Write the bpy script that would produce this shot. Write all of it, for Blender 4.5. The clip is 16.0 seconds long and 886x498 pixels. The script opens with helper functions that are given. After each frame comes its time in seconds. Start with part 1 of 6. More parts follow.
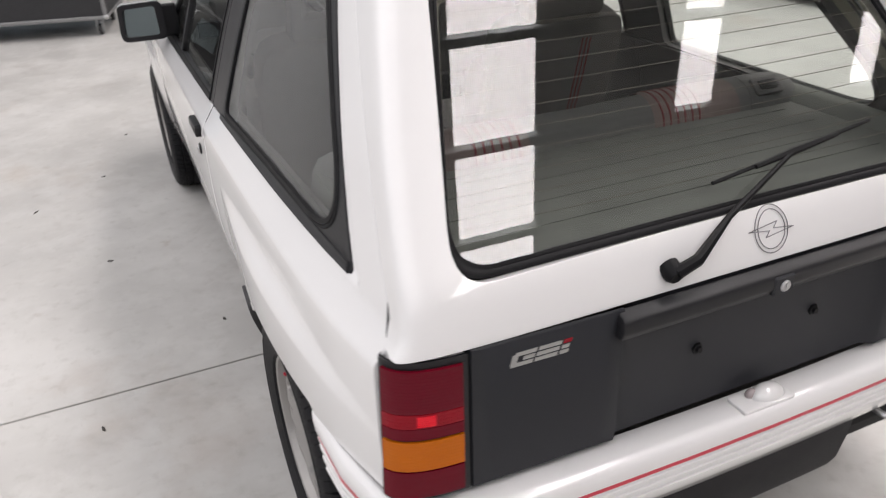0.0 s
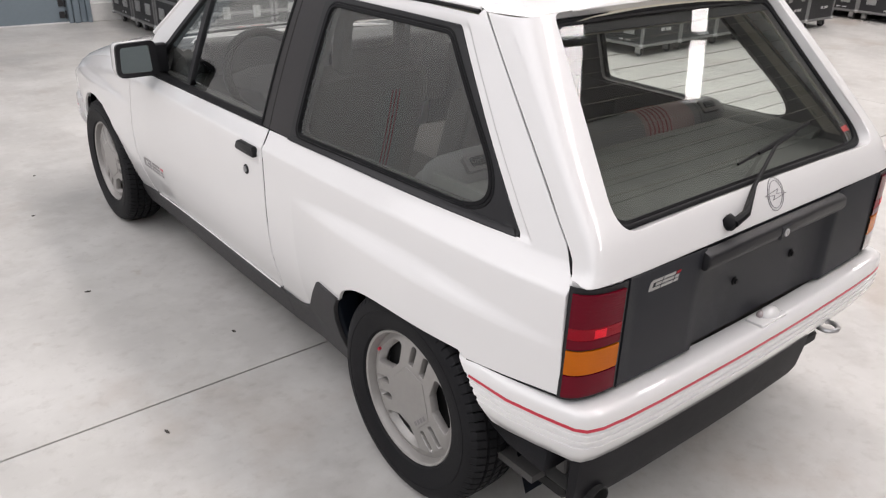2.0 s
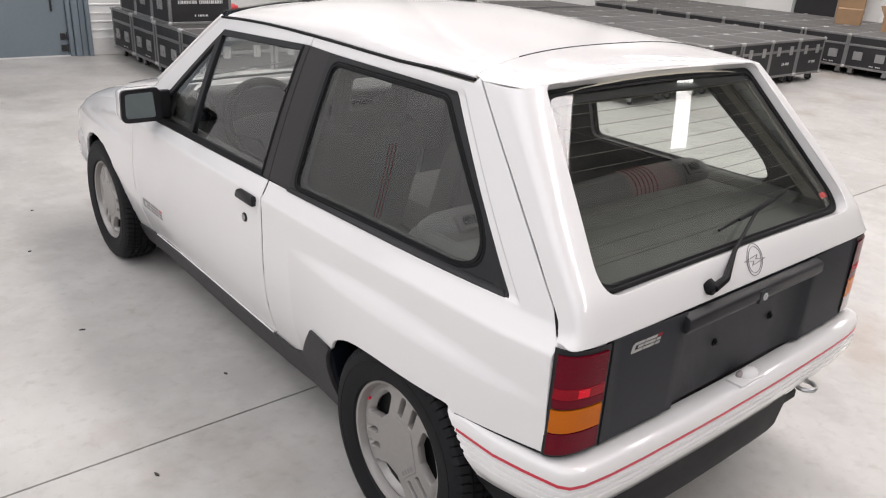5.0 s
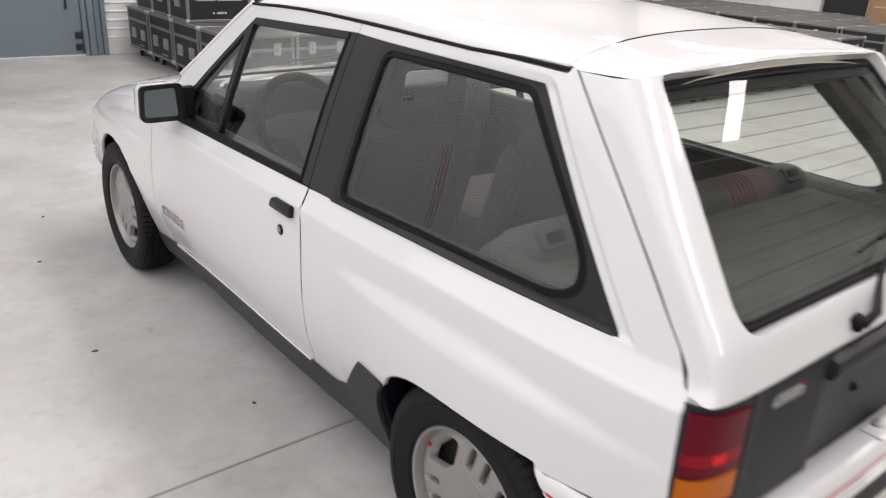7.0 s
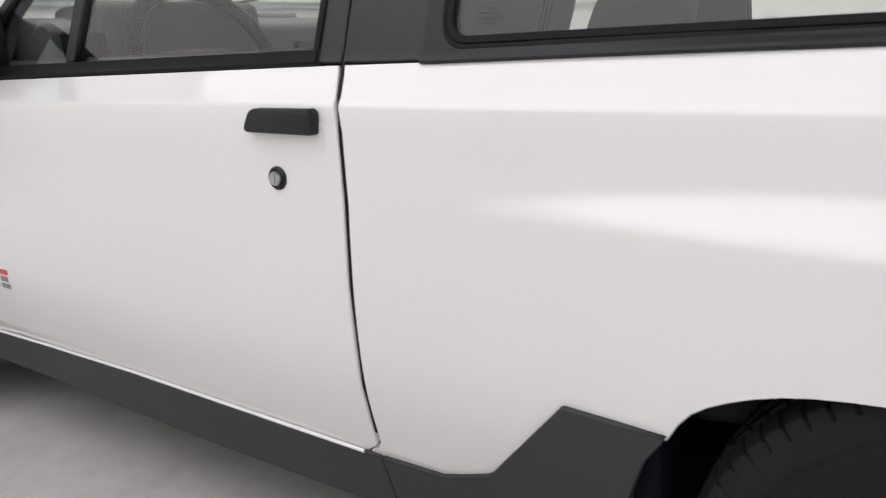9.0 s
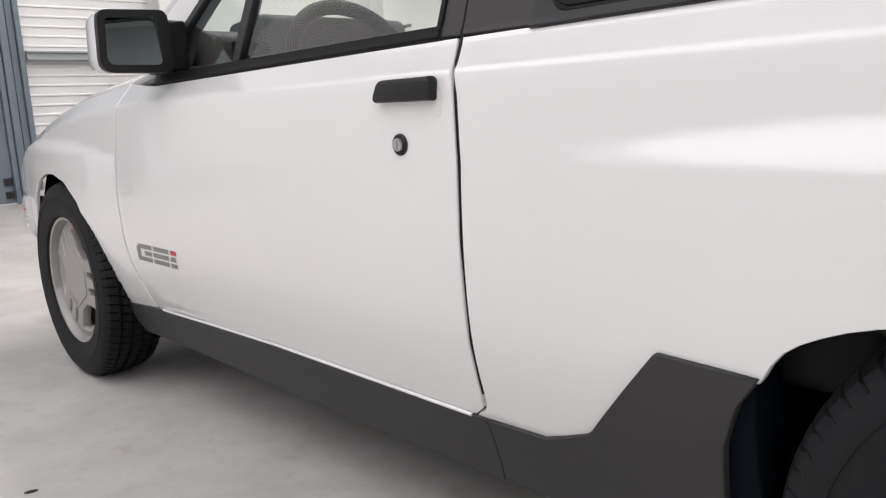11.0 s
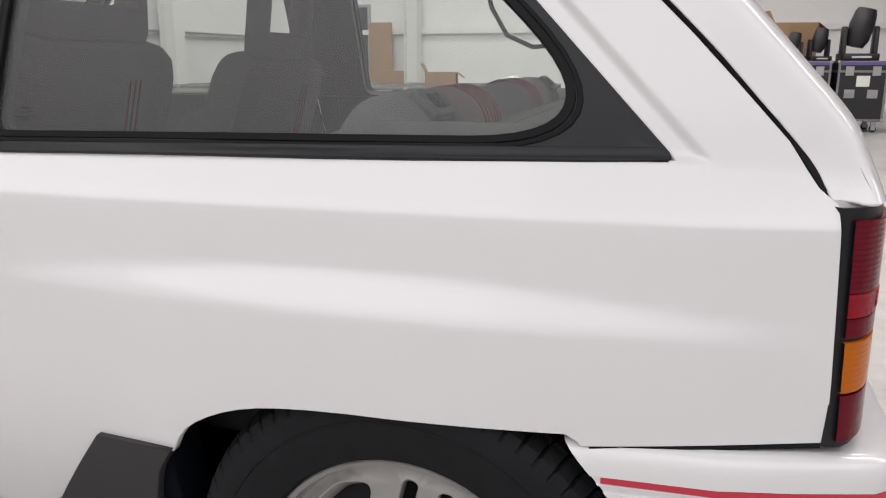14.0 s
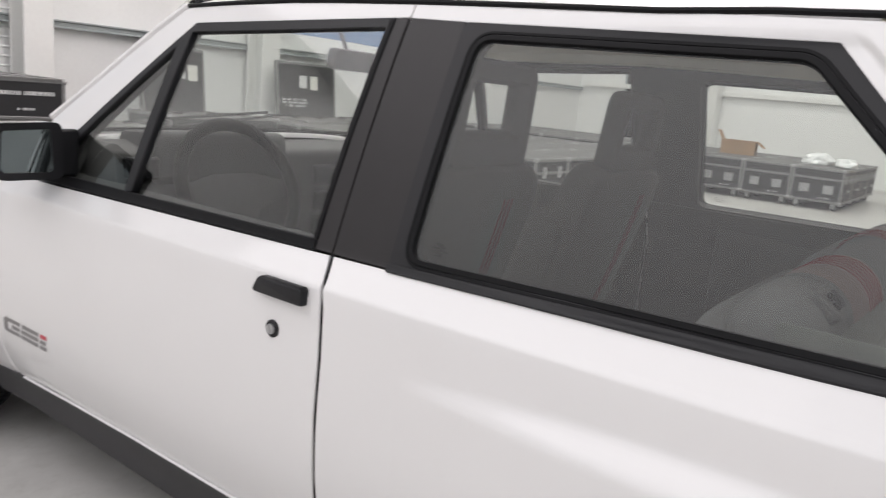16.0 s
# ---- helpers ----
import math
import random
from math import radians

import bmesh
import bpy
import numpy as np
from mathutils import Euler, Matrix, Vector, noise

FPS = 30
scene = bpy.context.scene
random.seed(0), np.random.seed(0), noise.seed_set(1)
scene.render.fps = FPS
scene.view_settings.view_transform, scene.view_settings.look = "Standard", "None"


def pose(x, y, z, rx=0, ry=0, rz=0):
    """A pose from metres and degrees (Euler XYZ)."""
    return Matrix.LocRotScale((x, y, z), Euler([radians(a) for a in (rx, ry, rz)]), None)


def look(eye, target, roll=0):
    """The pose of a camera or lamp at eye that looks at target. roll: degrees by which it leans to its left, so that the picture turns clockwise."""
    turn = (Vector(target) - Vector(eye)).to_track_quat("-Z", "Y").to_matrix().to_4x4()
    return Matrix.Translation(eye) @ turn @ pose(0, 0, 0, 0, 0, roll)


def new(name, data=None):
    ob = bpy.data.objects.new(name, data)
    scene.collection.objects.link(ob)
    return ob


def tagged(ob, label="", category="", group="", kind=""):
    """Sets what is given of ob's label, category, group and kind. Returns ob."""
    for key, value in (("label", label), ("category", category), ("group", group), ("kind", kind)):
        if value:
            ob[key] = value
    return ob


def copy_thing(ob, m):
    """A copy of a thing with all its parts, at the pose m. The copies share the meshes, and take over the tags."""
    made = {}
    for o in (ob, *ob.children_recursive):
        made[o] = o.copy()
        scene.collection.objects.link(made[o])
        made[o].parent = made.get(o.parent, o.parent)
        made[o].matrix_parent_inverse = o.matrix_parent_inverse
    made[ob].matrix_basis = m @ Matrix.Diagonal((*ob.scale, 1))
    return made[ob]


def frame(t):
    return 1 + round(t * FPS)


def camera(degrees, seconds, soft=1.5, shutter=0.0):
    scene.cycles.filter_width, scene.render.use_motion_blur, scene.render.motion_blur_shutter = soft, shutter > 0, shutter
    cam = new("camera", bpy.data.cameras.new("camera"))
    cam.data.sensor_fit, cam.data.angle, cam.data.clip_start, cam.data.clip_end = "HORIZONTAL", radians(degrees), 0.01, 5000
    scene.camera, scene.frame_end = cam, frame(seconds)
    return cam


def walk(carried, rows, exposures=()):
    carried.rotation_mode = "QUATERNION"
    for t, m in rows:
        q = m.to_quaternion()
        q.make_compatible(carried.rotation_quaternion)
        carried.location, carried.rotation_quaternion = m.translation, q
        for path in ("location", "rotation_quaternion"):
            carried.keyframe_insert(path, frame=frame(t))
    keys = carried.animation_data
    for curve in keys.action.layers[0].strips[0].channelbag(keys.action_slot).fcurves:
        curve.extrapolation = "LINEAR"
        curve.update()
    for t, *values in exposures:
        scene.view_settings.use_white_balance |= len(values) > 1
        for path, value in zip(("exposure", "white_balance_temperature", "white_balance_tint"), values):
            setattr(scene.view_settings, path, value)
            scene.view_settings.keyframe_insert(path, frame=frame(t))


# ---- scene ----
cam = camera(59.8, 16.0, soft=1.15, shutter=0.5)
PATH = [
    (0, (-0.93, -1.304, 1.438), (-0.233, 0.311, 0.487), -2.1),
    (0.5, (-1.198, -1.317, 1.47), (-0.292, 0.219, 0.564), -2.3),
    (1, (-1.468, -1.2, 1.475), (-0.406, 0.253, 0.604), -0.7),
    (1.5, (-1.6, -1.23, 1.487), (-0.503, 0.193, 0.609), 0.3),
    (2, (-1.713, -1.324, 1.494), (-0.555, 0.069, 0.647), 1.6),
    (2.5, (-1.745, -1.324, 1.512), (-0.539, 0.06, 0.719), 2.2),
    (3, (-1.748, -1.343, 1.549), (-0.531, 0.058, 0.805), 2.8),
    (5.5, (-1.737, -1.351, 1.568), (-0.547, 0.061, 0.799), 3.2),
    (6, (-1.729, -1.337, 1.556), (-0.553, 0.087, 0.79), 3.1),
    (6.5, (-1.726, -1.295, 1.537), (-0.564, 0.15, 0.787), 3.4),
    (7, (-1.659, -1.024, 1.48), (-0.484, 0.405, 0.722), 3.2),
    (7.5, (-1.564, -0.545, 1.443), (-0.31, 0.816, 0.685), 1.5),
    (8, (-1.465, -0.066, 1.302), (-0.1, 1.244, 0.654), -2.8),
    (8.5, (-1.44, 0.195, 1.038), (0.078, 1.313, 0.371), -3.7),
    (9, (-1.429, 0.078, 0.85), (0.151, 1.188, 0.328), -2.5),
    (9.5, (-1.385, 0.003, 0.793), (0.009, 1.388, 0.42), -5.3),
    (12, (-1.509, -0.032, 0.725), (-0.147, 1.385, 0.354), -1.7),
    (12.5, (-1.531, -0.084, 0.823), (-0.056, 1.178, 0.342), -1.8),
    (13, (-1.558, -0.196, 0.928), (0.118, 0.77, 0.418), -1.5),
    (13.5, (-1.525, -0.265, 0.942), (0.287, 0.427, 0.451), -0.7),
    (14, (-1.505, -0.291, 0.942), (0.358, 0.261, 0.467), -0.1),
    (14.5, (-1.531, -0.226, 0.946), (0.294, 0.47, 0.517), 0.7),
    (15, (-1.552, -0.192, 1.024), (0.197, 0.69, 0.618), 2.7),
    (15.5, (-1.576, -0.154, 1.092), (0.097, 0.868, 0.698), 4.1),
    (16, (-1.592, -0.141, 1.112), (-0.006, 1.008, 0.708), 5.3),
]
walk(cam, [(t, look(eye, target, roll)) for t, eye, target, roll in PATH], exposures=[(0.0, 0.05), (2.0, 0.05), (5.0, 0.0), (8.0, 0.04), (9.2, 0.06), (11.5, 0.12), (12.4, 0.16), (13.2, 0.02), (14.0, -0.10), (14.6, -0.10), (15.4, 0.0), (16.0, 0.0)])

# ---------------------------------------------------------------- light
EXPOSURE = 0.0
scene.view_settings.exposure = EXPOSURE
world = bpy.data.worlds.new("world")
scene.world = world
world.use_nodes = True
world.node_tree.nodes["Background"].inputs[0].default_value = (0.85, 0.92, 1.0, 1)
world.node_tree.nodes["Background"].inputs[1].default_value = 0.6
ROOF_Z = 6.2
# x, from y, to y, width
SKYLIGHTS = [(2.10, -10.4, 7.6, 1.05), (4.93, -3.4, 7.6, 0.66), (8.30, -3.4, 7.6, 0.60), (11.8, -0.5, 7.6, 0.95)]
for sx, sy0, sy1, sw in SKYLIGHTS:
    lamp = bpy.data.lights.new("skylight_glow", "AREA")
    lamp.shape, lamp.size, lamp.size_y = "RECTANGLE", sw, sy1 - sy0
    lamp.energy, lamp.color = 34.0 * sw * (sy1 - sy0), (1.0, 0.925, 0.915)
    glow = new("skylight_glow", lamp)
    glow.matrix_world = pose(sx, (sy0 + sy1) / 2, ROOF_Z + 0.02)

# unseen glowing roof panels, added over the outer bay to light the car's left side
BAY = (-20.0, -1.5, -10.6, 8.0)
BAY_MID, BAY_JOIN = -9.0, 0.5  # the added panels are set brighter near the car and farther forward to shape the flank's shading
for bx0, bx1, by0, by1, glow_ in ((BAY_MID, BAY[1], BAY[2], BAY_JOIN, 1.06), (BAY_MID, BAY[1], BAY_JOIN, BAY[3], 1.60), (BAY[0], BAY_MID, BAY[2], BAY_JOIN, 0.55), (BAY[0], BAY_MID, BAY_JOIN, BAY[3], 0.95)):
    lamp = bpy.data.lights.new("roof_sheet_glow", "AREA")
    lamp.shape, lamp.size, lamp.size_y = "RECTANGLE", bx1 - bx0, by1 - by0
    lamp.energy, lamp.color = glow_ * math.pi * (bx1 - bx0) * (by1 - by0), (1.0, 0.925, 0.925)
    new("roof_sheet_glow", lamp).matrix_world = pose((bx0 + bx1) / 2, (by0 + by1) / 2, ROOF_Z + 0.02)

# ---------------------------------------------------------------- materials
def rgb(c):
    return (*c, 1) if len(c) == 3 else c


def mat(name, col, rough=0.5, metal=0.0, var=0.12, scale=25.0, rvar=0.1, bump=0.0, bscale=200.0, coat=0.0, spec=0.5, col2=None, big=2.5):
    """A procedural surface: the colour drifts at two scales, the gloss with it, and a fine relief lies on top."""
    m = bpy.data.materials.new(name)
    m.use_nodes = True
    nt = m.node_tree
    bsdf = nt.nodes["Principled BSDF"]
    tc = nt.nodes.new("ShaderNodeTexCoord")
    n1, n2 = nt.nodes.new("ShaderNodeTexNoise"), nt.nodes.new("ShaderNodeTexNoise")
    n1.inputs["Scale"].default_value, n1.inputs["Detail"].default_value = scale, 6.0
    n2.inputs["Scale"].default_value, n2.inputs["Detail"].default_value = big, 4.0
    for n in (n1, n2):
        nt.links.new(tc.outputs["Object"], n.inputs["Vector"])
    mixn = nt.nodes.new("ShaderNodeMath")
    mixn.operation = "MULTIPLY_ADD"
    nt.links.new(n1.outputs["Fac"], mixn.inputs[0])
    mixn.inputs[1].default_value = 0.5
    half = nt.nodes.new("ShaderNodeMath")
    half.operation = "MULTIPLY"
    nt.links.new(n2.outputs["Fac"], half.inputs[0])
    half.inputs[1].default_value = 0.5
    nt.links.new(half.outputs[0], mixn.inputs[2])
    ramp = nt.nodes.new("ShaderNodeMapRange")
    ramp.inputs["From Min"].default_value, ramp.inputs["From Max"].default_value = 0.3, 0.7
    nt.links.new(mixn.outputs[0], ramp.inputs["Value"])
    mix = nt.nodes.new("ShaderNodeMix")
    mix.data_type = "RGBA"
    a = tuple(max(0.0, c * (1 - var)) for c in col)
    b = col2 or tuple(min(1.0, c * (1 + var)) for c in col)
    mix.inputs[6].default_value, mix.inputs[7].default_value = rgb(a), rgb(b)
    nt.links.new(ramp.outputs[0], mix.inputs[0])
    nt.links.new(mix.outputs[2], bsdf.inputs["Base Color"])
    rr = nt.nodes.new("ShaderNodeMapRange")
    rr.inputs["To Min"].default_value, rr.inputs["To Max"].default_value = max(0.02, rough * (1 - rvar)), min(1.0, rough * (1 + rvar))
    nt.links.new(n1.outputs["Fac"], rr.inputs["Value"])
    nt.links.new(rr.outputs[0], bsdf.inputs["Roughness"])
    bsdf.inputs["Metallic"].default_value = metal
    bsdf.inputs["Specular IOR Level"].default_value = spec
    bsdf.inputs["Coat Weight"].default_value = coat
    bsdf.inputs["Coat Roughness"].default_value = 0.03
    if bump:
        n3, bp = nt.nodes.new("ShaderNodeTexNoise"), nt.nodes.new("ShaderNodeBump")
        n3.inputs["Scale"].default_value, n3.inputs["Detail"].default_value = bscale, 3.0
        nt.links.new(tc.outputs["Object"], n3.inputs["Vector"])
        nt.links.new(n3.outputs["Fac"], bp.inputs["Height"])
        bp.inputs["Strength"].default_value, bp.inputs["Distance"].default_value = bump, 0.004
        nt.links.new(bp.outputs[0], bsdf.inputs["Normal"])
    return m


def glass(name, tint, rough=0.0, base=0.075):
    """Thin window glass: clear straight through with a tint, and a mirror gloss on top by Fresnel."""
    m = bpy.data.materials.new(name)
    m.use_nodes = True
    nt = m.node_tree
    nt.nodes.clear()
    out = nt.nodes.new("ShaderNodeOutputMaterial")
    mixs = nt.nodes.new("ShaderNodeMixShader")
    tr, gl, lw = nt.nodes.new("ShaderNodeBsdfTransparent"), nt.nodes.new("ShaderNodeBsdfGlossy"), nt.nodes.new("ShaderNodeLayerWeight")
    pw, fr = nt.nodes.new("ShaderNodeMath"), nt.nodes.new("ShaderNodeMath")
    tr.inputs[0].default_value = rgb(tint)
    gl.inputs["Roughness"].default_value = rough
    lw.inputs["Blend"].default_value = 0.5
    pw.operation, fr.operation = "POWER", "MULTIPLY_ADD"
    nt.links.new(lw.outputs["Facing"], pw.inputs[0])
    pw.inputs[1].default_value = 5.0
    nt.links.new(pw.outputs[0], fr.inputs[0])
    fr.inputs[1].default_value, fr.inputs[2].default_value = 0.88, base
    nt.links.new(fr.outputs[0], mixs.inputs[0])
    nt.links.new(tr.outputs[0], mixs.inputs[1])
    nt.links.new(gl.outputs[0], mixs.inputs[2])
    nt.links.new(mixs.outputs[0], out.inputs[0])
    return m


PAINT = mat("white_paint", (0.77, 0.76, 0.757), 0.30, var=0.012, scale=4, rvar=0.05, coat=1.0, spec=0.5)
BLACKTRIM = mat("black_satin_trim", (0.012, 0.012, 0.014), 0.42, spec=0.35, var=0.15, bump=0.06, bscale=500)
BPILLAR = mat("pillar_film", (0.020, 0.018, 0.019), 0.36, spec=0.35, var=0.1, bump=0.04, bscale=400)
RUBBER = mat("seal_rubber", (0.006, 0.006, 0.007), 0.5, spec=0.16, var=0.15, bump=0.08, bscale=300)
SILLBLACK = mat("sill_plastic", (0.036, 0.035, 0.037), 0.55, spec=0.35, var=0.1, bump=0.12, bscale=600)
VALANCEBLACK = mat("valance_plastic", (0.008, 0.008, 0.010), 0.55, spec=0.2, var=0.15, bump=0.1, bscale=600)
PANELBLACK = mat("rear_panel_black", (0.019, 0.020, 0.024), 0.5, spec=0.3, var=0.12, bump=0.18, bscale=700)
TYRE = mat("tyre_rubber", (0.0110, 0.0110, 0.0125), 0.6, spec=0.16, var=0.2, scale=40, bump=0.15, bscale=250)
ALLOY = mat("alloy_silver", (0.33, 0.318, 0.305), 0.38, 0.4, var=0.06, scale=60, bump=0.03)
STEEL = mat("steel", (0.45, 0.45, 0.46), 0.3, 0.9, var=0.1)
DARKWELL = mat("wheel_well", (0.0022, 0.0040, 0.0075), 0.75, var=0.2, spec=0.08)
UNDER = mat("underseal", (0.012, 0.012, 0.012), 0.8, var=0.2)
REDLENS = mat("red_lens", (0.125, 0.003, 0.012), 0.16, var=0.05, spec=0.16)
REDLENS2 = mat("red_reflector_lens", (0.26, 0.005, 0.014), 0.2, var=0.1, spec=0.16, bump=0.4, bscale=350)
REDPATCH = mat("red_prism_patch", (0.85, 0.012, 0.03), 0.2, var=0.25, scale=300, spec=0.2, bump=0.5, bscale=400)
AMBER = mat("amber_lens", (0.50, 0.125, 0.006), 0.2, var=0.06, spec=0.16)
CLEARLENS = mat("clear_lens", (0.35, 0.30, 0.30), 0.15, var=0.05, coat=0.6)
REDLINE = mat("red_pinstripe", (0.55, 0.03, 0.06), 0.35, var=0.04)
BADGEGREY = mat("badge_grey", (0.34, 0.335, 0.325), 0.4, 0.1, var=0.03)
DECALGREY = mat("decal_grey", (0.22, 0.21, 0.21), 0.4, var=0.05)
OUTLINE = mat("badge_outline", (0.16, 0.15, 0.16), 0.4, var=0.05)
GLASSMAT = glass("window_glass", (0.90, 0.935, 0.91))
SIDEGLASS = glass("side_window_glass", (0.90, 0.935, 0.91), rough=0.5, base=0.092)
DOORGLASS = glass("door_window_glass", (0.90, 0.935, 0.91), base=0.11)
HEATLINE = mat("heater_line", (0.10, 0.085, 0.07), 0.5, var=0.1)
# the dim teal tint stands in for a dark wall reflected in the mirror
MIRRORGLASS = mat("mirror_glass", (0.30, 0.345, 0.35), 0.02, 1.0, var=0.01)
CLOTH = mat("seat_cloth", (0.125, 0.118, 0.112), 0.92, var=0.1, scale=14, bump=0.0, bscale=260, spec=0.2)
CLOTHGREY = mat("seat_cloth_grey", (0.105, 0.103, 0.102), 0.92, var=0.1, scale=14, bump=0.0, bscale=260, spec=0.2)
CLOTHPINK = mat("seat_cloth_pink", (0.155, 0.118, 0.112), 0.92, var=0.2, scale=25, spec=0.2)
CLOTHRED = mat("seat_stripe_red", (0.13, 0.028, 0.03), 0.9, var=0.15, scale=200, spec=0.2)
DASH = mat("dash_plastic", (0.055, 0.053, 0.052), 0.6, var=0.12, bump=0.04, bscale=500)
CARPET = mat("shelf_carpet", (0.12, 0.122, 0.113), 0.95, var=0.2, scale=14, bump=0.0, bscale=260, spec=0.1)
KHAKI = mat("pillar_lining", (0.25, 0.232, 0.185), 0.8, var=0.08, bump=0.03)
SUNSTRIP = glass("sun_strip_glass", (0.22, 0.36, 0.62))
HEADLINER = mat("headliner", (0.784, 0.742, 0.630), 0.85, var=0.06, bump=0.02)
TRIMINT = mat("interior_trim", (0.075, 0.072, 0.070), 0.7, var=0.12, bump=0.03, bscale=500)
STICKERRED = mat("red_sticker", (0.48, 0.045, 0.04), 0.5, var=0.05)


# ---------------------------------------------------------------- mesh helpers
def part(name, bm, material, parent=None, label="", angle=35.0):
    """Links a bmesh as ONE mesh object, under a thing or a part."""
    bmesh.ops.recalc_face_normals(bm, faces=bm.faces)
    me = bpy.data.meshes.new(name)
    bm.to_mesh(me)
    bm.free()
    me.polygons.foreach_set("use_smooth", [True] * len(me.polygons))
    me.set_sharp_from_angle(angle=radians(angle))
    me.materials.append(material)
    ob = new(name, me)
    if parent is not None:
        ob.parent = parent
        ob.matrix_parent_inverse = parent.matrix_world.inverted() if parent.type != "EMPTY" or True else Matrix()
    if label:
        tagged(ob, label)
    return ob


def empty(name, m, label, category, group="", kind=""):
    ob = new(name)
    ob.empty_display_size = 0.1
    ob.matrix_world = m
    bpy.context.view_layer.update()
    return tagged(ob, label, category, group, kind)


def absorb(bm, other, m=None):
    """Adds another bmesh into bm."""
    made = [bm.verts.new(m @ v.co if m is not None else v.co) for v in other.verts]
    other.verts.index_update()
    for f in other.faces:
        try:
            bm.faces.new([made[v.index] for v in f.verts])
        except ValueError:
            pass
    other.free()
    return bm


def box(bm, x0, x1, y0, y1, z0, z1, bev=0.004, m=None, seg=1):
    t = bmesh.new()
    bmesh.ops.create_cube(t, size=1.0, matrix=Matrix.Translation(((x0 + x1) / 2, (y0 + y1) / 2, (z0 + z1) / 2)) @ Matrix.Diagonal((abs(x1 - x0), abs(y1 - y0), abs(z1 - z0), 1)))
    if bev:
        bmesh.ops.bevel(t, geom=t.edges[:], offset=bev, segments=seg, affect="EDGES", profile=0.5)
    return absorb(bm, t, m)


def prism(bm, pts, lo, hi, axis="x", bev=0.0, m=None, seg=2):
    """A polygon drawn across the axis, carried from lo to hi along it."""
    t = bmesh.new()
    put = {"x": lambda a, b, c: (c, a, b), "y": lambda a, b, c: (a, c, b), "z": lambda a, b, c: (a, b, c)}[axis]
    v0 = [t.verts.new(put(a, b, lo)) for a, b in pts]
    v1 = [t.verts.new(put(a, b, hi)) for a, b in pts]
    n = len(pts)
    t.faces.new(v0), t.faces.new(v1[::-1])
    for i in range(n):
        t.faces.new((v0[i], v0[i - 1], v1[i - 1], v1[i]))
    bmesh.ops.recalc_face_normals(t, faces=t.faces)
    if bev:
        bmesh.ops.bevel(t, geom=[e for e in t.edges if e.calc_face_angle(0) > 0.5], offset=bev, segments=seg, affect="EDGES", profile=0.5)
    return absorb(bm, t, m)


def tube(bm, pts, r, seg=8, closed=False, m=None):
    """A round bar along a line of points; r is one radius or one for each point."""
    pts = [Vector(p) for p in pts]
    n = len(pts)
    rs = r if isinstance(r, (list, tuple)) else [r] * n
    rings, side = [], None
    for i, p in enumerate(pts):
        a = pts[(i - 1) % n] if closed or i else p
        b = pts[(i + 1) % n] if closed or i < n - 1 else p
        d = (b - a).normalized()
        if side is None:
            side = d.orthogonal().normalized()
        side = (side - d * side.dot(d)).normalized()
        up = d.cross(side)
        ring = [p + rs[i] * (math.cos(2 * math.pi * k / seg) * side + math.sin(2 * math.pi * k / seg) * up) for k in range(seg)]
        rings.append([bm.verts.new(m @ v if m is not None else v) for v in ring])
    for i in range(n if closed else n - 1):
        a, b = rings[i], rings[(i + 1) % n]
        for k in range(seg):
            bm.faces.new((a[k], a[(k + 1) % seg], b[(k + 1) % seg], b[k]))
    if not closed:
        bm.faces.new(rings[0][::-1]), bm.faces.new(rings[-1])
    return bm


def lathe(bm, prof, seg=48, m=None, closed=False):
    """Turns a profile of (radius, x) round the x axis."""
    rings = []
    for r, x in prof:
        rings.append([bm.verts.new((m or Matrix()) @ Vector((x, r * math.cos(2 * math.pi * k / seg), r * math.sin(2 * math.pi * k / seg)))) for k in range(seg)])
    for i in range(len(rings) if closed else len(rings) - 1):
        a, b = rings[i], rings[(i + 1) % len(rings)]
        for k in range(seg):
            bm.faces.new((a[k], a[(k + 1) % seg], b[(k + 1) % seg], b[k]))
    return bm


def rounded(pts, n=6):
    """A closed outline whose corners (a, b, radius) are rounded."""
    out, k = [], len(pts)
    for i in range(k):
        p = Vector(pts[i][:2])
        r = pts[i][2] if len(pts[i]) > 2 else 0
        if not r:
            out.append((p.x, p.y))
            continue
        a, b = Vector(pts[i - 1][:2]) - p, Vector(pts[(i + 1) % k][:2]) - p
        ang = a.angle(b)
        d = min(r / math.tan(ang / 2), a.length * 0.48, b.length * 0.48)
        s, e = p + a.normalized() * d, p + b.normalized() * d
        for j in range(n + 1):
            t = j / n
            q = (1 - t) ** 2 * s + 2 * t * (1 - t) * p + t * t * e
            out.append((q.x, q.y))
    return out


def smooth_step(x, lo, hi):
    t = min(1.0, max(0.0, (x - lo) / (hi - lo)))
    return t * t * (3 - 2 * t)


def spl(x, p):
    """A smooth curve through the (x, y) pairs p."""
    if x <= p[0][0]:
        return p[0][1]
    if x >= p[-1][0]:
        return p[-1][1]
    i = max(k for k in range(len(p) - 1) if p[k][0] <= x)

    def slope(k):
        a, b = p[max(k - 1, 0)], p[min(k + 1, len(p) - 1)]
        return (b[1] - a[1]) / (b[0] - a[0])

    h = p[i + 1][0] - p[i][0]
    s = (x - p[i][0]) / h
    return (2 * s**3 - 3 * s**2 + 1) * p[i][1] + (s**3 - 2 * s**2 + s) * h * slope(i) + (-2 * s**3 + 3 * s**2) * p[i + 1][1] + (s**3 - s**2) * h * slope(i + 1)


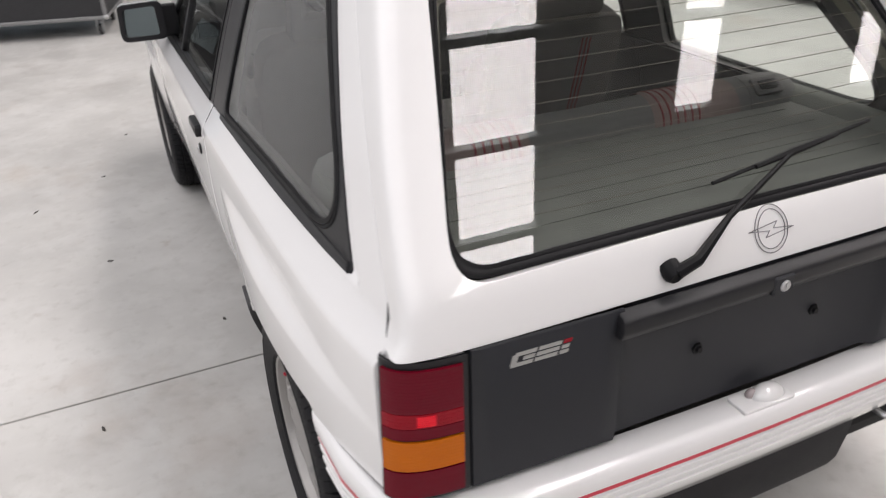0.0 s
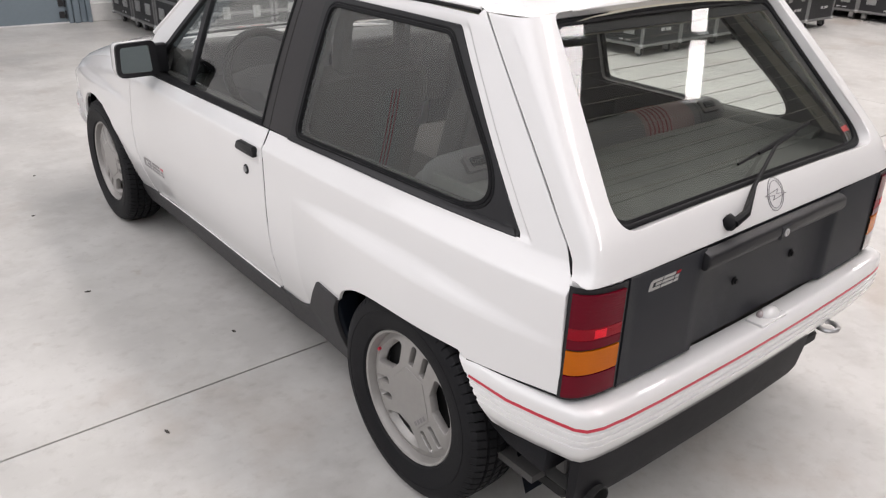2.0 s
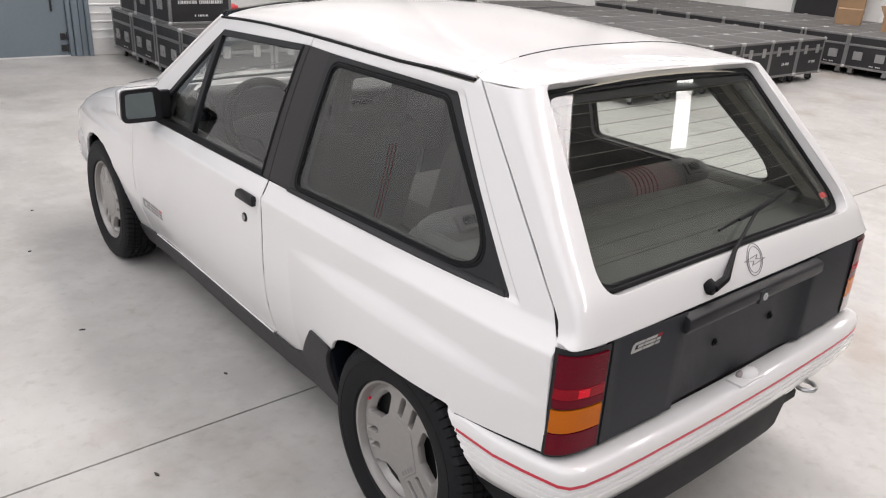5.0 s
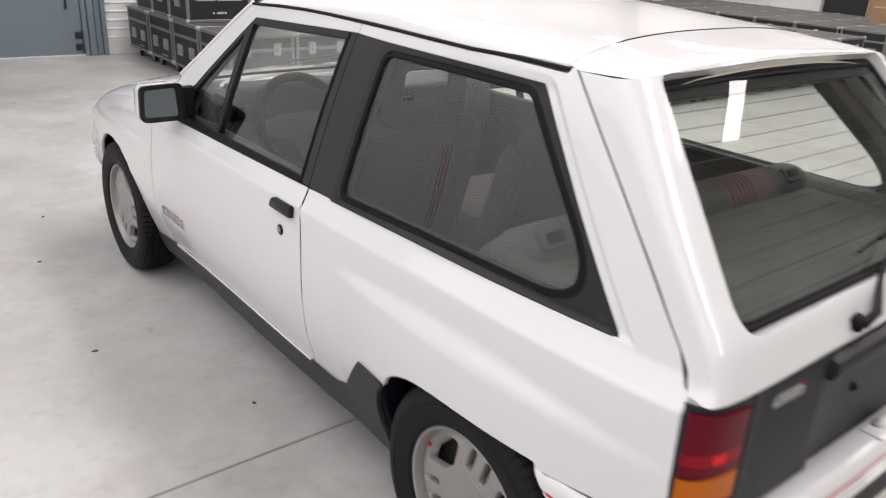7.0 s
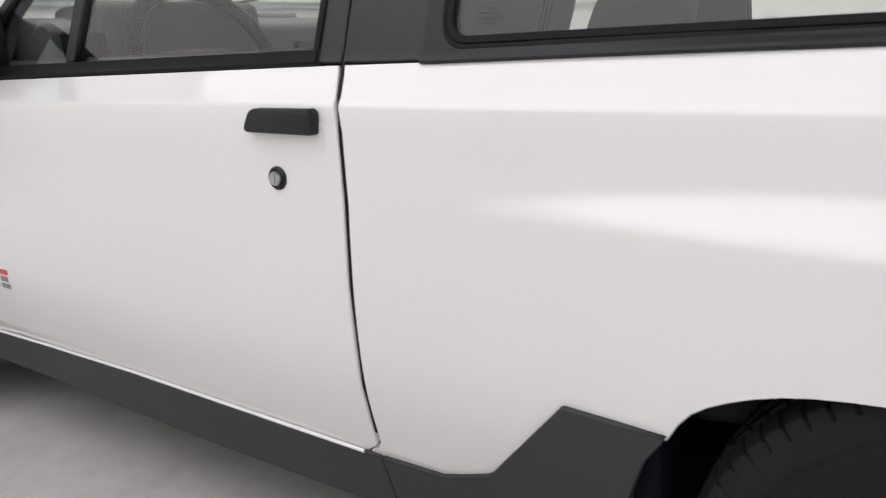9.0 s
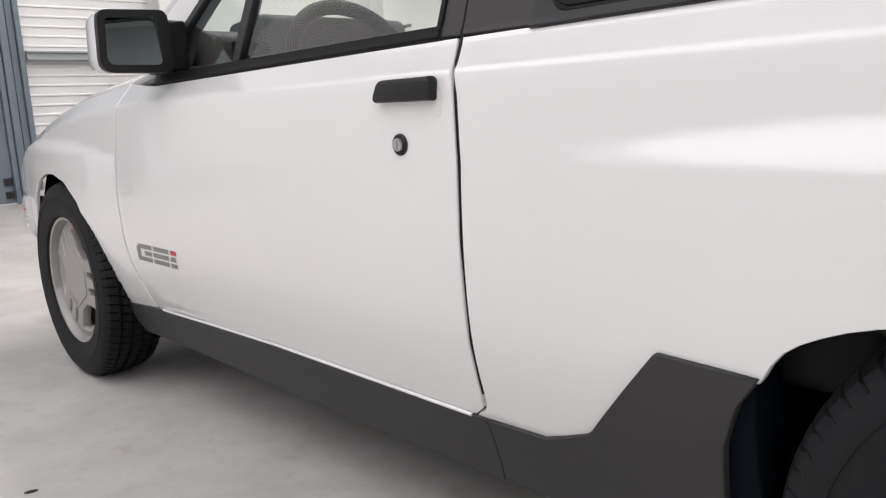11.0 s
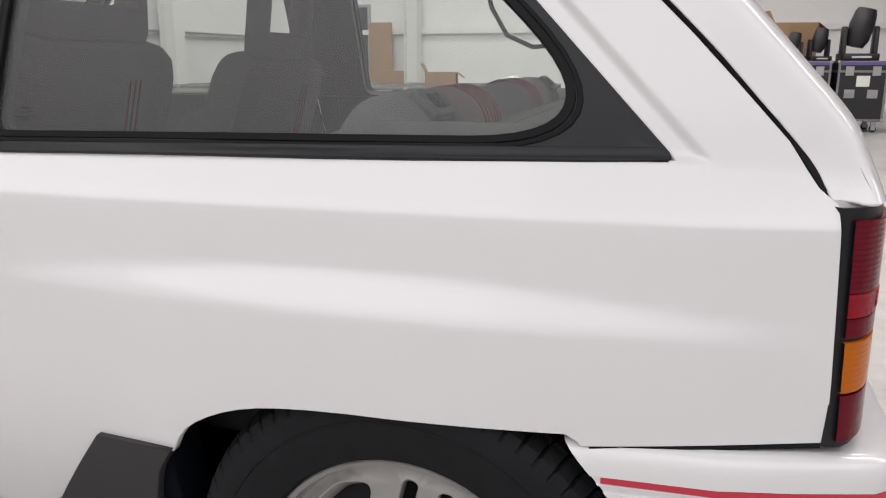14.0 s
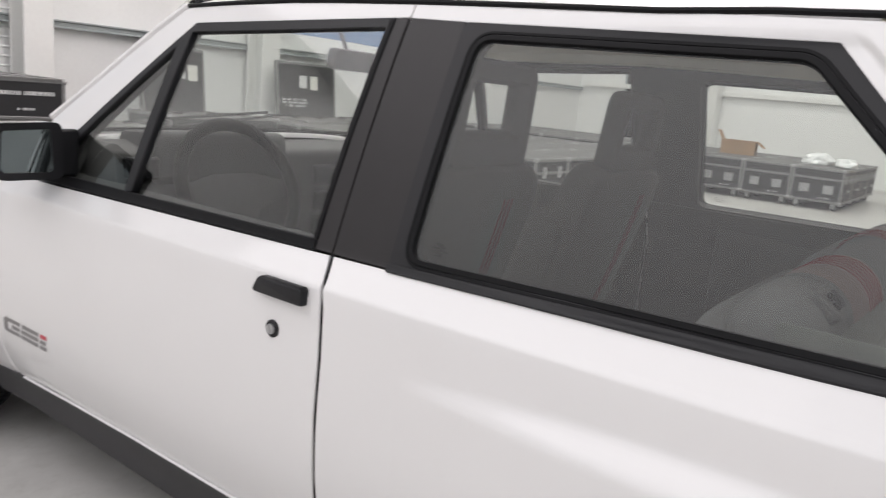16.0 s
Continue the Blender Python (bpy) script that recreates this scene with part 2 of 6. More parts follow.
def skin(name, outline, fn, material, parent, holes=(), step=0.04, lip=0.012, out=(-1, 0, 0), label="", round_edge=0.0025, cuts=()):
    """A formed sheet: the outline, with its holes, laid on the surface fn(a, b), with a rolled edge turned inward."""
    t = bmesh.new()
    edges = []
    for loop in (outline, *holes):
        vs = [t.verts.new((a, b, 0)) for a, b in loop]
        edges += [t.edges.new((vs[i], vs[i - 1])) for i in range(len(vs))]
    bmesh.ops.triangle_fill(t, use_beauty=True, use_dissolve=False, edges=edges)
    for axis in (0, 1):
        vals = [v.co[axis] for v in t.verts]
        lo, hi = min(vals), max(vals)
        c = math.floor(lo / step) * step + step
        while c < hi - 1e-5:
            co, no = Vector((0, 0, 0)), Vector((0, 0, 0))
            co[axis], no[axis] = c + 0.00037, 1
            bmesh.ops.bisect_plane(t, geom=t.verts[:] + t.edges[:] + t.faces[:], plane_co=co, plane_no=no)
            c += step
    for co, no in cuts:
        bmesh.ops.bisect_plane(t, geom=t.verts[:] + t.edges[:] + t.faces[:], plane_co=(*co, 0), plane_no=(*no, 0))
    bmesh.ops.triangulate(t, faces=[f for f in t.faces if len(f.verts) > 4])
    out = Vector(out)
    t.verts.index_update()
    P, N = [], []
    e = 0.002
    for v in t.verts:
        a, b = v.co.x, v.co.y
        p = Vector(fn(a, b))
        du = Vector(fn(a + e, b)) - Vector(fn(a - e, b))
        dv = Vector(fn(a, b + e)) - Vector(fn(a, b - e))
        n = du.cross(dv)
        n = n.normalized() if n.length > 1e-12 else out.copy()
        if n.dot(out) < 0:
            n = -n
        P.append(p), N.append(n)
    verts, norms, faces = list(P), list(N), []
    for f in t.faces:
        ids = [v.index for v in f.verts]
        fn_ = (P[ids[1]] - P[ids[0]]).cross(P[ids[2]] - P[ids[0]])
        if fn_.dot(N[ids[0]]) < 0:
            ids.reverse()
        faces.append(ids)
    # the edge: a small roll, then the flange
    ring = {}
    for ed in t.edges:
        if not ed.is_boundary:
            continue
        f = ed.link_faces[0]
        a, b = ed.verts
        mid2 = (a.co + b.co) / 2
        away = mid2 - f.calc_center_median()
        d2 = b.co - a.co
        away -= d2 * (away.dot(d2) / max(d2.length_squared, 1e-12))
        for v in (a, b):
            ring.setdefault(v.index, Vector((0, 0, 0)))
            if away.length > 1e-9:
                ring[v.index] += away.normalized()
    idx = {}
    for i, aw in ring.items():
        v = t.verts
        v.ensure_lookup_table()
        c = v[i].co
        w = aw.normalized() if aw.length > 1e-6 else Vector((0, 0, 0))
        q = Vector(fn(c.x + w.x * 0.002, c.y + w.y * 0.002)) - P[i]
        q = q.normalized() if q.length > 1e-9 else Vector((0, 0, 0))
        idx[i] = (len(verts), len(verts) + 1)
        verts.append(P[i] + q * round_edge * 0.6 - N[i] * round_edge)
        norms.append((q + N[i] * 0.35).normalized())
        verts.append(P[i] + q * round_edge * 0.6 - N[i] * lip)
        norms.append(q if q.length > 0.5 else N[i])
    for ed in t.edges:
        if ed.is_boundary:
            a, b = ed.verts[0].index, ed.verts[1].index
            for r0, r1, s0, s1 in ((a, b, idx[a][0], idx[b][0]), (idx[a][0], idx[b][0], idx[a][1], idx[b][1])):
                quad = [r0, r1, s1, s0]
                fnn = (verts[quad[1]] - verts[quad[0]]).cross(verts[quad[2]] - verts[quad[0]])
                if fnn.dot(norms[s1]) < 0:
                    quad.reverse()
                faces.append(quad)
    t.free()
    me = bpy.data.meshes.new(name)
    me.from_pydata([tuple(v) for v in verts], [], faces)
    me.update()
    me.polygons.foreach_set("use_smooth", [True] * len(me.polygons))
    me.normals_split_custom_set_from_vertices([tuple(n) for n in norms])
    me.materials.append(material)
    ob = new(name, me)
    ob.parent = parent
    ob.matrix_parent_inverse = parent.matrix_world.inverted()
    if label:
        tagged(ob, label)
    return ob


# ---------------------------------------------------------------- the car: its surfaces
# x to its right, y ahead, the origin on the floor under the rear axle
PLAN = [(-0.60, 0.655), (-0.47, 0.680), (-0.3, 0.704), (0, 0.719), (0.4, 0.729), (0.8, 0.734), (1.6, 0.731), (2.3, 0.722), (2.7, 0.700), (2.95, 0.66), (3.05, 0.62)]
PROF = [(0.15, 0.10), (0.20, 0.088), (0.265, 0.066), (0.30, 0.050), (0.40, 0.020), (0.50, 0.006), (0.62, 0), (0.74, 0.001), (0.776, 0.003), (0.783, 0.0062), (0.790, 0.0125), (0.80, 0.0212), (0.813, 0.0325), (0.826, 0.0425), (0.834, 0.0465), (0.9, 0.068), (1.05, 0.122), (1.24, 0.203), (1.30, 0.245)]
NOSE = [(1.75, 0), (2.2, 0.03), (2.6, 0.095), (2.95, 0.18), (3.1, 0.23)]


def flare(y, z, y0, y1, zf, zr, h):
    """The blister over a wheel: out by some centimetres below a soft sloping shelf that fades at both ends."""
    s = (y1 - y) / (y1 - y0)
    if s <= 0 or s >= 1:
        return 0.0
    arc = math.sin(math.pi * s ** 0.95)
    high = h * (0.35 + 0.65 * arc)
    t = (z - zf - (zr - zf) * s) / high
    f = 1 - min(1.0, max(0.0, t))
    return 0.50 * h * arc ** 1.2 * f * f * (3 - 2 * f)


def half_width(y, z):
    w = spl(y, PLAN) - spl(z + spl(y, NOSE), PROF)
    w += flare(y, z, -0.48, 0.55, 0.664, 0.652, 0.058)
    if z > 0.832 and y < 0.6:
        # shallow recess round the quarter light, with a crease along the C pillar
        back = -0.297 + (z - 0.838) * 0.9625
        w -= 0.009 * smooth_step(z, 0.833, 0.846) * (1 - smooth_step(z, 1.20, 1.232)) * (1 - smooth_step(y, 0.2, 0.6)) * (1 - smooth_step(back - y, 0.022, 0.042))
    if y > 1.8:
        w += 0.8 * flare(y, z, 1.90, 2.85, 0.672, 0.650, 0.045)
    return w


def side(s, off=0.0):
    return lambda y, z: (s * (half_width(y, z) + off), y, z)


# the tailgate: profile on the middle line, and its left edge
TG_Y = [(0.50, -0.522), (0.80, -0.514), (0.825, -0.508), (0.875, -0.488)] + [(z, -0.479 + (z - 0.89) * 0.881) for z in (0.90, 0.93, 0.96, 1.0, 1.05, 1.1, 1.15, 1.2, 1.23, 1.246)] + [(1.265, -0.1486), (1.29, -0.1266)]
SEAM_Y = [(0.50, -0.47), (0.80, -0.452), (0.92, -0.362), (1.03, -0.255), (1.15, -0.125), (1.25, -0.012), (1.275, 0.020)]


def gate(s_n=8.0):
    def fn(a, z):
        th = a * math.pi / 2
        sgn = 1 if a >= 0 else -1
        u = abs(math.sin(th)) ** (2 / s_n)
        w = max(0.0, math.cos(th)) ** (2 / s_n)
        yc, ys = spl(z, TG_Y), spl(z, SEAM_Y)
        xe = half_width(ys, z) + 0.002
        return (sgn * u * xe, yc + (1 - w) * (ys - yc), z)
    return fn


def gate_a(x, z, s_n=8.0):
    xe = half_width(spl(z, SEAM_Y), z) + 0.002
    u = min(1.0, abs(x) / xe)
    return math.copysign(math.asin(u ** (s_n / 2)) / (math.pi / 2), x)


ROOF_C = [(-0.18, 1.262), (-0.1, 1.283), (0.0, 1.302), (0.3, 1.328), (0.7, 1.343), (1.1, 1.328), (1.34, 1.292)]
RAIL = [(-0.18, 1.20), (-0.012, 1.250), (0.3, 1.252), (0.74, 1.260), (1.1, 1.258), (1.37, 1.245)]


def roof_fn(u, y):
    """u from -1 (left rail) to 1."""
    ze = spl(y, RAIL)
    xe = half_width(y, ze) - 0.006
    zc = spl(y, ROOF_C)
    return (u * xe, y, ze + (zc - ze) * max(0.0, 1 - abs(u) ** 2.6) ** 0.75)


BONNET_C = [(1.72, 0.935), (1.9, 0.915), (2.3, 0.865), (2.7, 0.79), (2.95, 0.71), (3.03, 0.65)]


def bonnet_fn(u, y):
    ze = 0.828 - spl(y, NOSE)
    xe = half_width(y, ze) - 0.002
    zc = spl(y, BONNET_C)
    return (u * xe, y, ze + (zc - ze) * max(0.0, 1 - abs(u) ** 3.0) ** 0.7)


car = empty("car", pose(0, 0, 0), "white three-door hatchback with black trim, parked on the concrete floor", "car")
G = 0.0054  # half a panel gap


def quarter_line(d):
    """The outline of the rear side glass, moved out by d."""
    return rounded([(0.580 + d, 1.1965 + d, 0.03 + d), (0.088 - 0.43 * d, 1.190 + d, 0.05 + d), (-0.255 - 2.36 * d, 0.861 - d, 0.076 + d), (0.580 + d, 0.8535 - d, 0.026 + d)], 12)


for s in (-1, 1):
    left = s < 0
    out = (s, 0, 0)
    # rear quarter with the C pillar
    seam_line = [(0.720, 0.275), (0.7245, 0.325), (0.721, 0.41), (0.7155, 0.55), (0.7105, 0.66), (0.7135, 0.75), (0.7210, 0.79), (0.737, 0.827)]
    top = [(-0.23, 0.545), (-0.05, 0.5425), (0.07, 0.543), (0.15, 0.538), (0.205, 0.527), (0.256, 0.505), (0.285, 0.482), (0.302, 0.452)]
    arch = [(-0.214, 0.536)] + [(y, spl(y, top)) for y in (-0.2, -0.1, -0.02, 0.05, 0.10, 0.14, 0.17, 0.195, 0.22, 0.242, 0.262, 0.278, 0.291, 0.302)]
    body = [(y - G, z) for y, z in seam_line[1:-1]] + [(0.737 - G, 0.8255), (0.617, 0.8265), (-0.298, 0.8385), (0.062, 1.2125), (0.619, 1.2235), (0.733, 1.2275), (0.733, 1.249), (0.3, 1.246), (0.014, 1.2385), (0.002, 1.255)]
    body += [(spl(z, SEAM_Y) + 0.0085 + 0.0025 * smooth_step(z, 0.86, 0.98), z) for z in (1.24, 1.20, 1.15, 1.09, 1.03, 0.97, 0.92, 0.86, 0.815)] + [(-0.456, 0.800), (-0.468, 0.549), (-0.33, 0.540), (-0.217, 0.531)]
    body += arch + [(0.417, 0.453), (0.520, 0.330), (0.538, 0.309), (0.560, 0.291), (0.590, 0.281), (0.640, 0.277), (0.757, 0.2755), (0.748, 0.281), (0.730, 0.292), (0.7215, 0.308)]
    cuts = [((0.015, 0.6625 + d), (-0.0117, 1.0)) for d in (-0.003, 0.0, 0.003)] + [((-0.297 - d, 0.838), (1.0, -0.9625)) for d in (0.020, 0.025, 0.029, 0.033, 0.037, 0.041, 0.045)] + [((0, z), (0, 1)) for z in (0.836, 0.839, 0.842, 0.845, 0.776, 0.780, 0.784, 0.788, 0.792)]
    skin("rear_quarter_panel", body, side(s), PAINT, car, step=0.0085, out=out, cuts=cuts)
    # door skin
    fseam = [(1.862, 0.825), (1.872, 0.745), (1.896, 0.655), (1.920, 0.56), (1.930, 0.46), (1.928, 0.39), (1.912, 0.31), (1.893, 0.258)]
    door_pts = [(1.70, 0.812), (0.739 + G, 0.8255)] + [(y + G, z) for y, z in seam_line[::-1][1:-1]] + [(0.734, 0.298), (0.754, 0.282), (0.80, 0.277), (1.32, 0.279), (1.885, 0.262)] + [(y - G, z) for y, z in fseam[::-1][1:]]
    door = skin("door", door_pts, side(s), PAINT, car, step=0.016, out=out, cuts=[((0, z), (0, 1)) for z in (0.776, 0.780, 0.784, 0.788)], label="white door with a grey badge decal and black handle" if left else "")
    # painted frame above the door glass
    skin("door_frame", [(1.765, 0.915), (1.745, 0.868), (1.62, 0.945), (1.316, 1.205), (0.739, 1.2285), (0.739, 1.249), (1.0, 1.2515), (1.352, 1.238), (1.375, 1.232), (1.745, 0.955)], side(s), PAINT, car, step=0.02, out=out, label="white painted frame over the door glass")
    # front wing
    wing = [(y + G, z) for y, z in fseam] + [(2.068, 0.250), (2.092, 0.262), (2.108, 0.34), (2.135, 0.43), (2.19, 0.53), (2.265, 0.582), (2.35, 0.602), (2.43, 0.602), (2.52, 0.580), (2.60, 0.53), (2.645, 0.46), (2.655, 0.40), (2.76, 0.40), (2.80, 0.52), (3.03, 0.52)]
    wing += [(y, 0.826 - spl(y, NOSE)) for y in (3.03, 2.9, 2.7, 2.5, 2.3, 2.1, 1.95)]
    skin("front_wing", wing, side(s), PAINT, car, step=0.016, out=out)
    # dark strips sunk in the joints, standing in for the shade of the deep gaps
    for line, r, dp in ((seam_line[1:], 0.0072, 0.0088), (fseam[1:-1], 0.006, 0.0095), ([(spl(z, SEAM_Y) + 0.0045, z) for z in (0.81, 0.86, 0.92, 0.98, 1.04, 1.1, 1.16, 1.22, 1.245)], 0.0062, 0.0085)):
        gb = bmesh.new()
        tube(gb, [(s * (half_width(y, z) - dp), y, z) for y, z in line], r, 6)
        part("door_seal", gb, RUBBER, car)
    # black film on the B pillar, in two strips with the joint of door and body between
    skin("pillar_trim", [(0.735, 0.831), (0.6165, 0.831), (0.6185, 1.2215), (0.733, 1.2255)], side(s, 0.0015), BPILLAR, car, step=0.06, out=out, lip=0.006)
    skin("pillar_trim", [(0.777, 0.831), (0.7405, 0.831), (0.740, 1.2255), (0.765, 1.2245)], side(s, 0.0015), BPILLAR, car, step=0.06, out=out, lip=0.006)
    # quarter light: black frame, seal, glass
    frame_out = rounded([(0.6165, 1.2215, 0.01), (0.062, 1.210, 0.01), (-0.294, 0.8405, 0.004), (0.6155, 0.829, 0.004)])
    qw = skin("quarter_window", frame_out, side(s, 0.003), BLACKTRIM, car, holes=[quarter_line(0.004)], step=0.06, out=out, lip=0.012, label="rear side window in a black rubber frame")
    skin("seal", quarter_line(0.0065), side(s, 0.0062), RUBBER, qw, holes=[quarter_line(0.0)], step=0.1, out=out, lip=0.014, round_edge=0.002)
    skin("trim_bead", quarter_line(0.0125), side(s, 0.0055), RUBBER, qw, holes=[quarter_line(0.0095)], step=0.1, out=out, lip=0.004)
    pane = skin("pane", quarter_line(0.003), side(s, -0.002), SIDEGLASS, qw, step=0.08, out=out, lip=0.0005, round_edge=0.0002)
    pane.visible_shadow = False
    # small mark etched in the corner of the glass
    hb = bmesh.new()
    for k, (ya, yb) in enumerate(((0.542, 0.528), (0.549, 0.521), (0.549, 0.516), (0.542, 0.525))):
        za = 0.884 - 0.0055 * k
        hb.faces.new([hb.verts.new(side(s, 0.0005)(y, z)) for y, z in ((ya, za), (yb, za), (yb, za - 0.0009), (ya, za - 0.0009))])
    part("glass_mark", hb, DASH, pane)
    # lower sill strip of the quarter light
    skin("waist_strip", [(0.6155, 0.8285), (-0.288, 0.841), (-0.277, 0.851), (0.6155, 0.839)], side(s, 0.0075), BLACKTRIM, qw, step=0.1, out=out, lip=0.008)
    # door glass with its dividing bar
    dwin_out = [(1.735, 0.871), (1.612, 0.947), (1.316, 1.2035), (0.767, 1.2255), (0.7785, 0.8295), (1.70, 0.818)]
    dglass = [(1.632, 0.903), (1.604, 0.930), (1.318, 1.185), (0.781, 1.210), (0.789, 0.846), (1.622, 0.838)]
    dw = skin("door_window", dwin_out, side(s, 0.002), BLACKTRIM, door, holes=[dglass], step=0.06, out=out, lip=0.014, label="door glass in a black frame with a slanted bar")
    pane = skin("pane", [(1.614, 0.927), (1.32, 1.188), (0.779, 1.213), (0.787, 0.842), (1.624, 0.834)], side(s, -0.006), DOORGLASS if left else SIDEGLASS, dw, step=0.08, out=out, lip=0.0005, round_edge=0.0002)
    pane.visible_shadow = False
    skin("dividing_bar", [(1.352, 1.155), (1.318, 1.185), (1.338, 0.844), (1.362, 0.843)], side(s, 0.003), BLACKTRIM, dw, step=0.1, out=out, lip=0.02)
    skin("waist_strip", [(1.69, 0.820), (0.7795, 0.8315), (0.7795, 0.845), (1.62, 0.8385), (1.69, 0.832)], side(s, 0.0065), RUBBER, dw, step=0.1, out=out, lip=0.012)
    # rear rim of the door frame
    skin("frame_edge", [(0.7850, 0.847), (0.7785, 0.847), (0.767, 1.2235), (0.7755, 1.2225)], side(s, 0.005), RUBBER, dw, step=0.1, out=out, lip=0.01)
    # handle and lock
    hb = bmesh.new()
    w0 = half_width(0.81, 0.76)
    prism(hb, rounded([(0.745, 0.7445, 0.006), (0.744, 0.7765, 0.008), (0.853, 0.7765, 0.016), (0.871, 0.7455, 0.008)], 4), s * (w0 - 0.004), s * (w0 + 0.0165), "x", bev=0.005)
    part("door_handle", hb, BLACKTRIM, door, "black plastic pull handle")
    hb = bmesh.new()
    prism(hb, rounded([(0.738, 0.722, 0.012), (0.737, 0.760, 0.01), (0.876, 0.760, 0.01), (0.873, 0.722, 0.02)], 4), s * (w0 - 0.01), s * (w0 + 0.0012), "x")
    part("handle_recess", hb, PAINT, door)
    hb = bmesh.new()
    wk = half_width(0.824, 0.686)
    lathe(hb, [(0.0, 0.006), (0.0085, 0.006), (0.0095, 0.0045), (0.0095, 0.0035), (0.0105, 0.003), (0.0135, 0.004), (0.0155, 0.002), (0.016, -0.004)], 28, pose(s * wk, 0.824, 0.686, 0, 0, 0) @ Matrix.Diagonal((s, 1, 1, 1)))
    key = part("lock_bezel", hb, BLACKTRIM, door)
    hb = bmesh.new()
    lathe(hb, [(0.0, 0.0075), (0.0088, 0.0075), (0.0095, 0.006), (0.0095, 0.0)], 24, pose(s * wk, 0.824, 0.686) @ Matrix.Diagonal((s, 1, 1, 1)))
    box(hb, s * (wk + 0.006), s * (wk + 0.0085), 0.8225, 0.8255, 0.680, 0.692, 0)
    part("lock_barrel", hb, STEEL, door, "metal key barrel")
    # sill
    skin("sill_trim", [(0.7305, 0.170)] + [(0.7305, 0.2765), (0.80, 0.2775), (1.32, 0.279), (1.90, 0.260), (2.070, 0.250), (2.066, 0.20), (2.035, 0.172), (1.2, 0.163)], side(s, 0.007), SILLBLACK, car, step=0.05, out=out, lip=0.03, label="matt dark grey sill cover")
    skin("sill_trim", [(0.7250, 0.170), (0.7250, 0.2765)] + rounded([(0.62, 0.279), (0.538, 0.312, 0.05), (0.418, 0.4575, 0.006), (0.302, 0.456)], 4)[0:] + [(0.326, 0.42), (0.345, 0.365), (0.354, 0.29), (0.360, 0.185)], side(s, 0.008), SILLBLACK, car, step=0.05, out=out, lip=0.018, label="matt dark grey sill end, kicked up before the wheel")
    # bright painted edge of the sill under the door
    gb = bmesh.new()
    tube(gb, [(s * (half_width(y, z) + 0.004), y, z) for y, z in ((0.76, 0.2795), (0.90, 0.2803), (1.10, 0.2812), (1.32, 0.2815), (1.60, 0.2725), (1.86, 0.264))], 0.0032, 6)
    part("sill_edge", gb, PAINT, car)
    gb = bmesh.new()
    lathe(gb, [(0.0, 0.003), (0.005, 0.003), (0.007, 0.001), (0.0072, -0.006)], 14, pose(s * (half_width(0.340, 0.425) - 0.005), 0.340, 0.425) @ Matrix.Diagonal((s, 1, 1, 1)))
    part("flap_screw", gb, RUBBER, car)
    # black flap at the front of the rear arch, and a dark strip drawn as the shaded gap over the bumper
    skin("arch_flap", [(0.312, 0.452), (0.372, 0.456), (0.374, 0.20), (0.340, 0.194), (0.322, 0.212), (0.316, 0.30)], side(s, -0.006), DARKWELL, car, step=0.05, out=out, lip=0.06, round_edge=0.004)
    gb = bmesh.new()
    tube(gb, [(s * (half_width(y, z) - 0.005), y, z - 0.0045) for y, z in ((-0.225, 0.533), (-0.33, 0.540), (-0.462, 0.549))], 0.004, 6)
    part("bumper_joint", gb, RUBBER, car)
    # gutter strip along the roof rail
    gb = bmesh.new()
    pts = [(s * (half_width(y, spl(y, RAIL) - 0.006) + 0.001), y, spl(y, RAIL) - 0.005) for y in [0.012, 0.15, 0.3, 0.45, 0.6, 0.74, 0.9, 1.05, 1.2, 1.32, 1.37]]
    tube(gb, pts, 0.0048, 8)
    part("gutter_strip", gb, RUBBER, car, "black roof gutter strip")
    # A pillar trim along the windscreen
    gb = bmesh.new()
    tube(gb, [(s * (half_width(y, z) - 0.004), y + 0.004, z + 0.004) for y, z in ((1.372, 1.237), (1.45, 1.18), (1.55, 1.102), (1.65, 1.026), (1.75, 0.957))], 0.009, 8)
    part("pillar_seal", gb, PAINT, car)
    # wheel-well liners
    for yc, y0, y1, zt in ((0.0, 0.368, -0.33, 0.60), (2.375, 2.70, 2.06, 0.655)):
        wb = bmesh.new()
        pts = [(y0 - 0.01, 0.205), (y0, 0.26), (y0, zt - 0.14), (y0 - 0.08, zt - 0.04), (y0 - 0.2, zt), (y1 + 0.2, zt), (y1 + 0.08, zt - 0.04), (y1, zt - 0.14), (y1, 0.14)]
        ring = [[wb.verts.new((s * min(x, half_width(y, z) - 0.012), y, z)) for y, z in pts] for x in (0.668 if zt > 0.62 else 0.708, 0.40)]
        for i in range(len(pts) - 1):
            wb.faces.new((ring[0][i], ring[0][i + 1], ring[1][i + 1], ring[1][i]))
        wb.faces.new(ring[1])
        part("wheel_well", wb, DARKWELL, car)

# roof, with the top of the tailgate behind its joint
skin("roof", [(-1, 0.028)] + [(u, 0.028 + 0.012 * (1 - abs(u) ** 4)) for u in [-0.8, -0.5, 0, 0.5, 0.8]] + [(1, 0.028), (1, 0.5), (1, 1.0), (1, 1.345)] + [(u, 1.345 + 0.02 * (1 - u * u)) for u in (0.6, 0, -0.6)] + [(-1, 1.345), (-1, 1.0), (-1, 0.5)], roof_fn, PAINT, car, step=0.03, out=(0, 0, 1), lip=0.015)
# dark backing strip that draws the shade inside the gap before the tailgate
gb = bmesh.new()
tube(gb, [tuple(Vector(roof_fn(u, 0.024 + 0.012 * (1 - abs(u) ** 4))) - Vector((0, 0, 0.014))) for u in np.linspace(-0.88, 0.88, 25)], 0.009, 6)
part("gate_seal", gb, RUBBER, car)
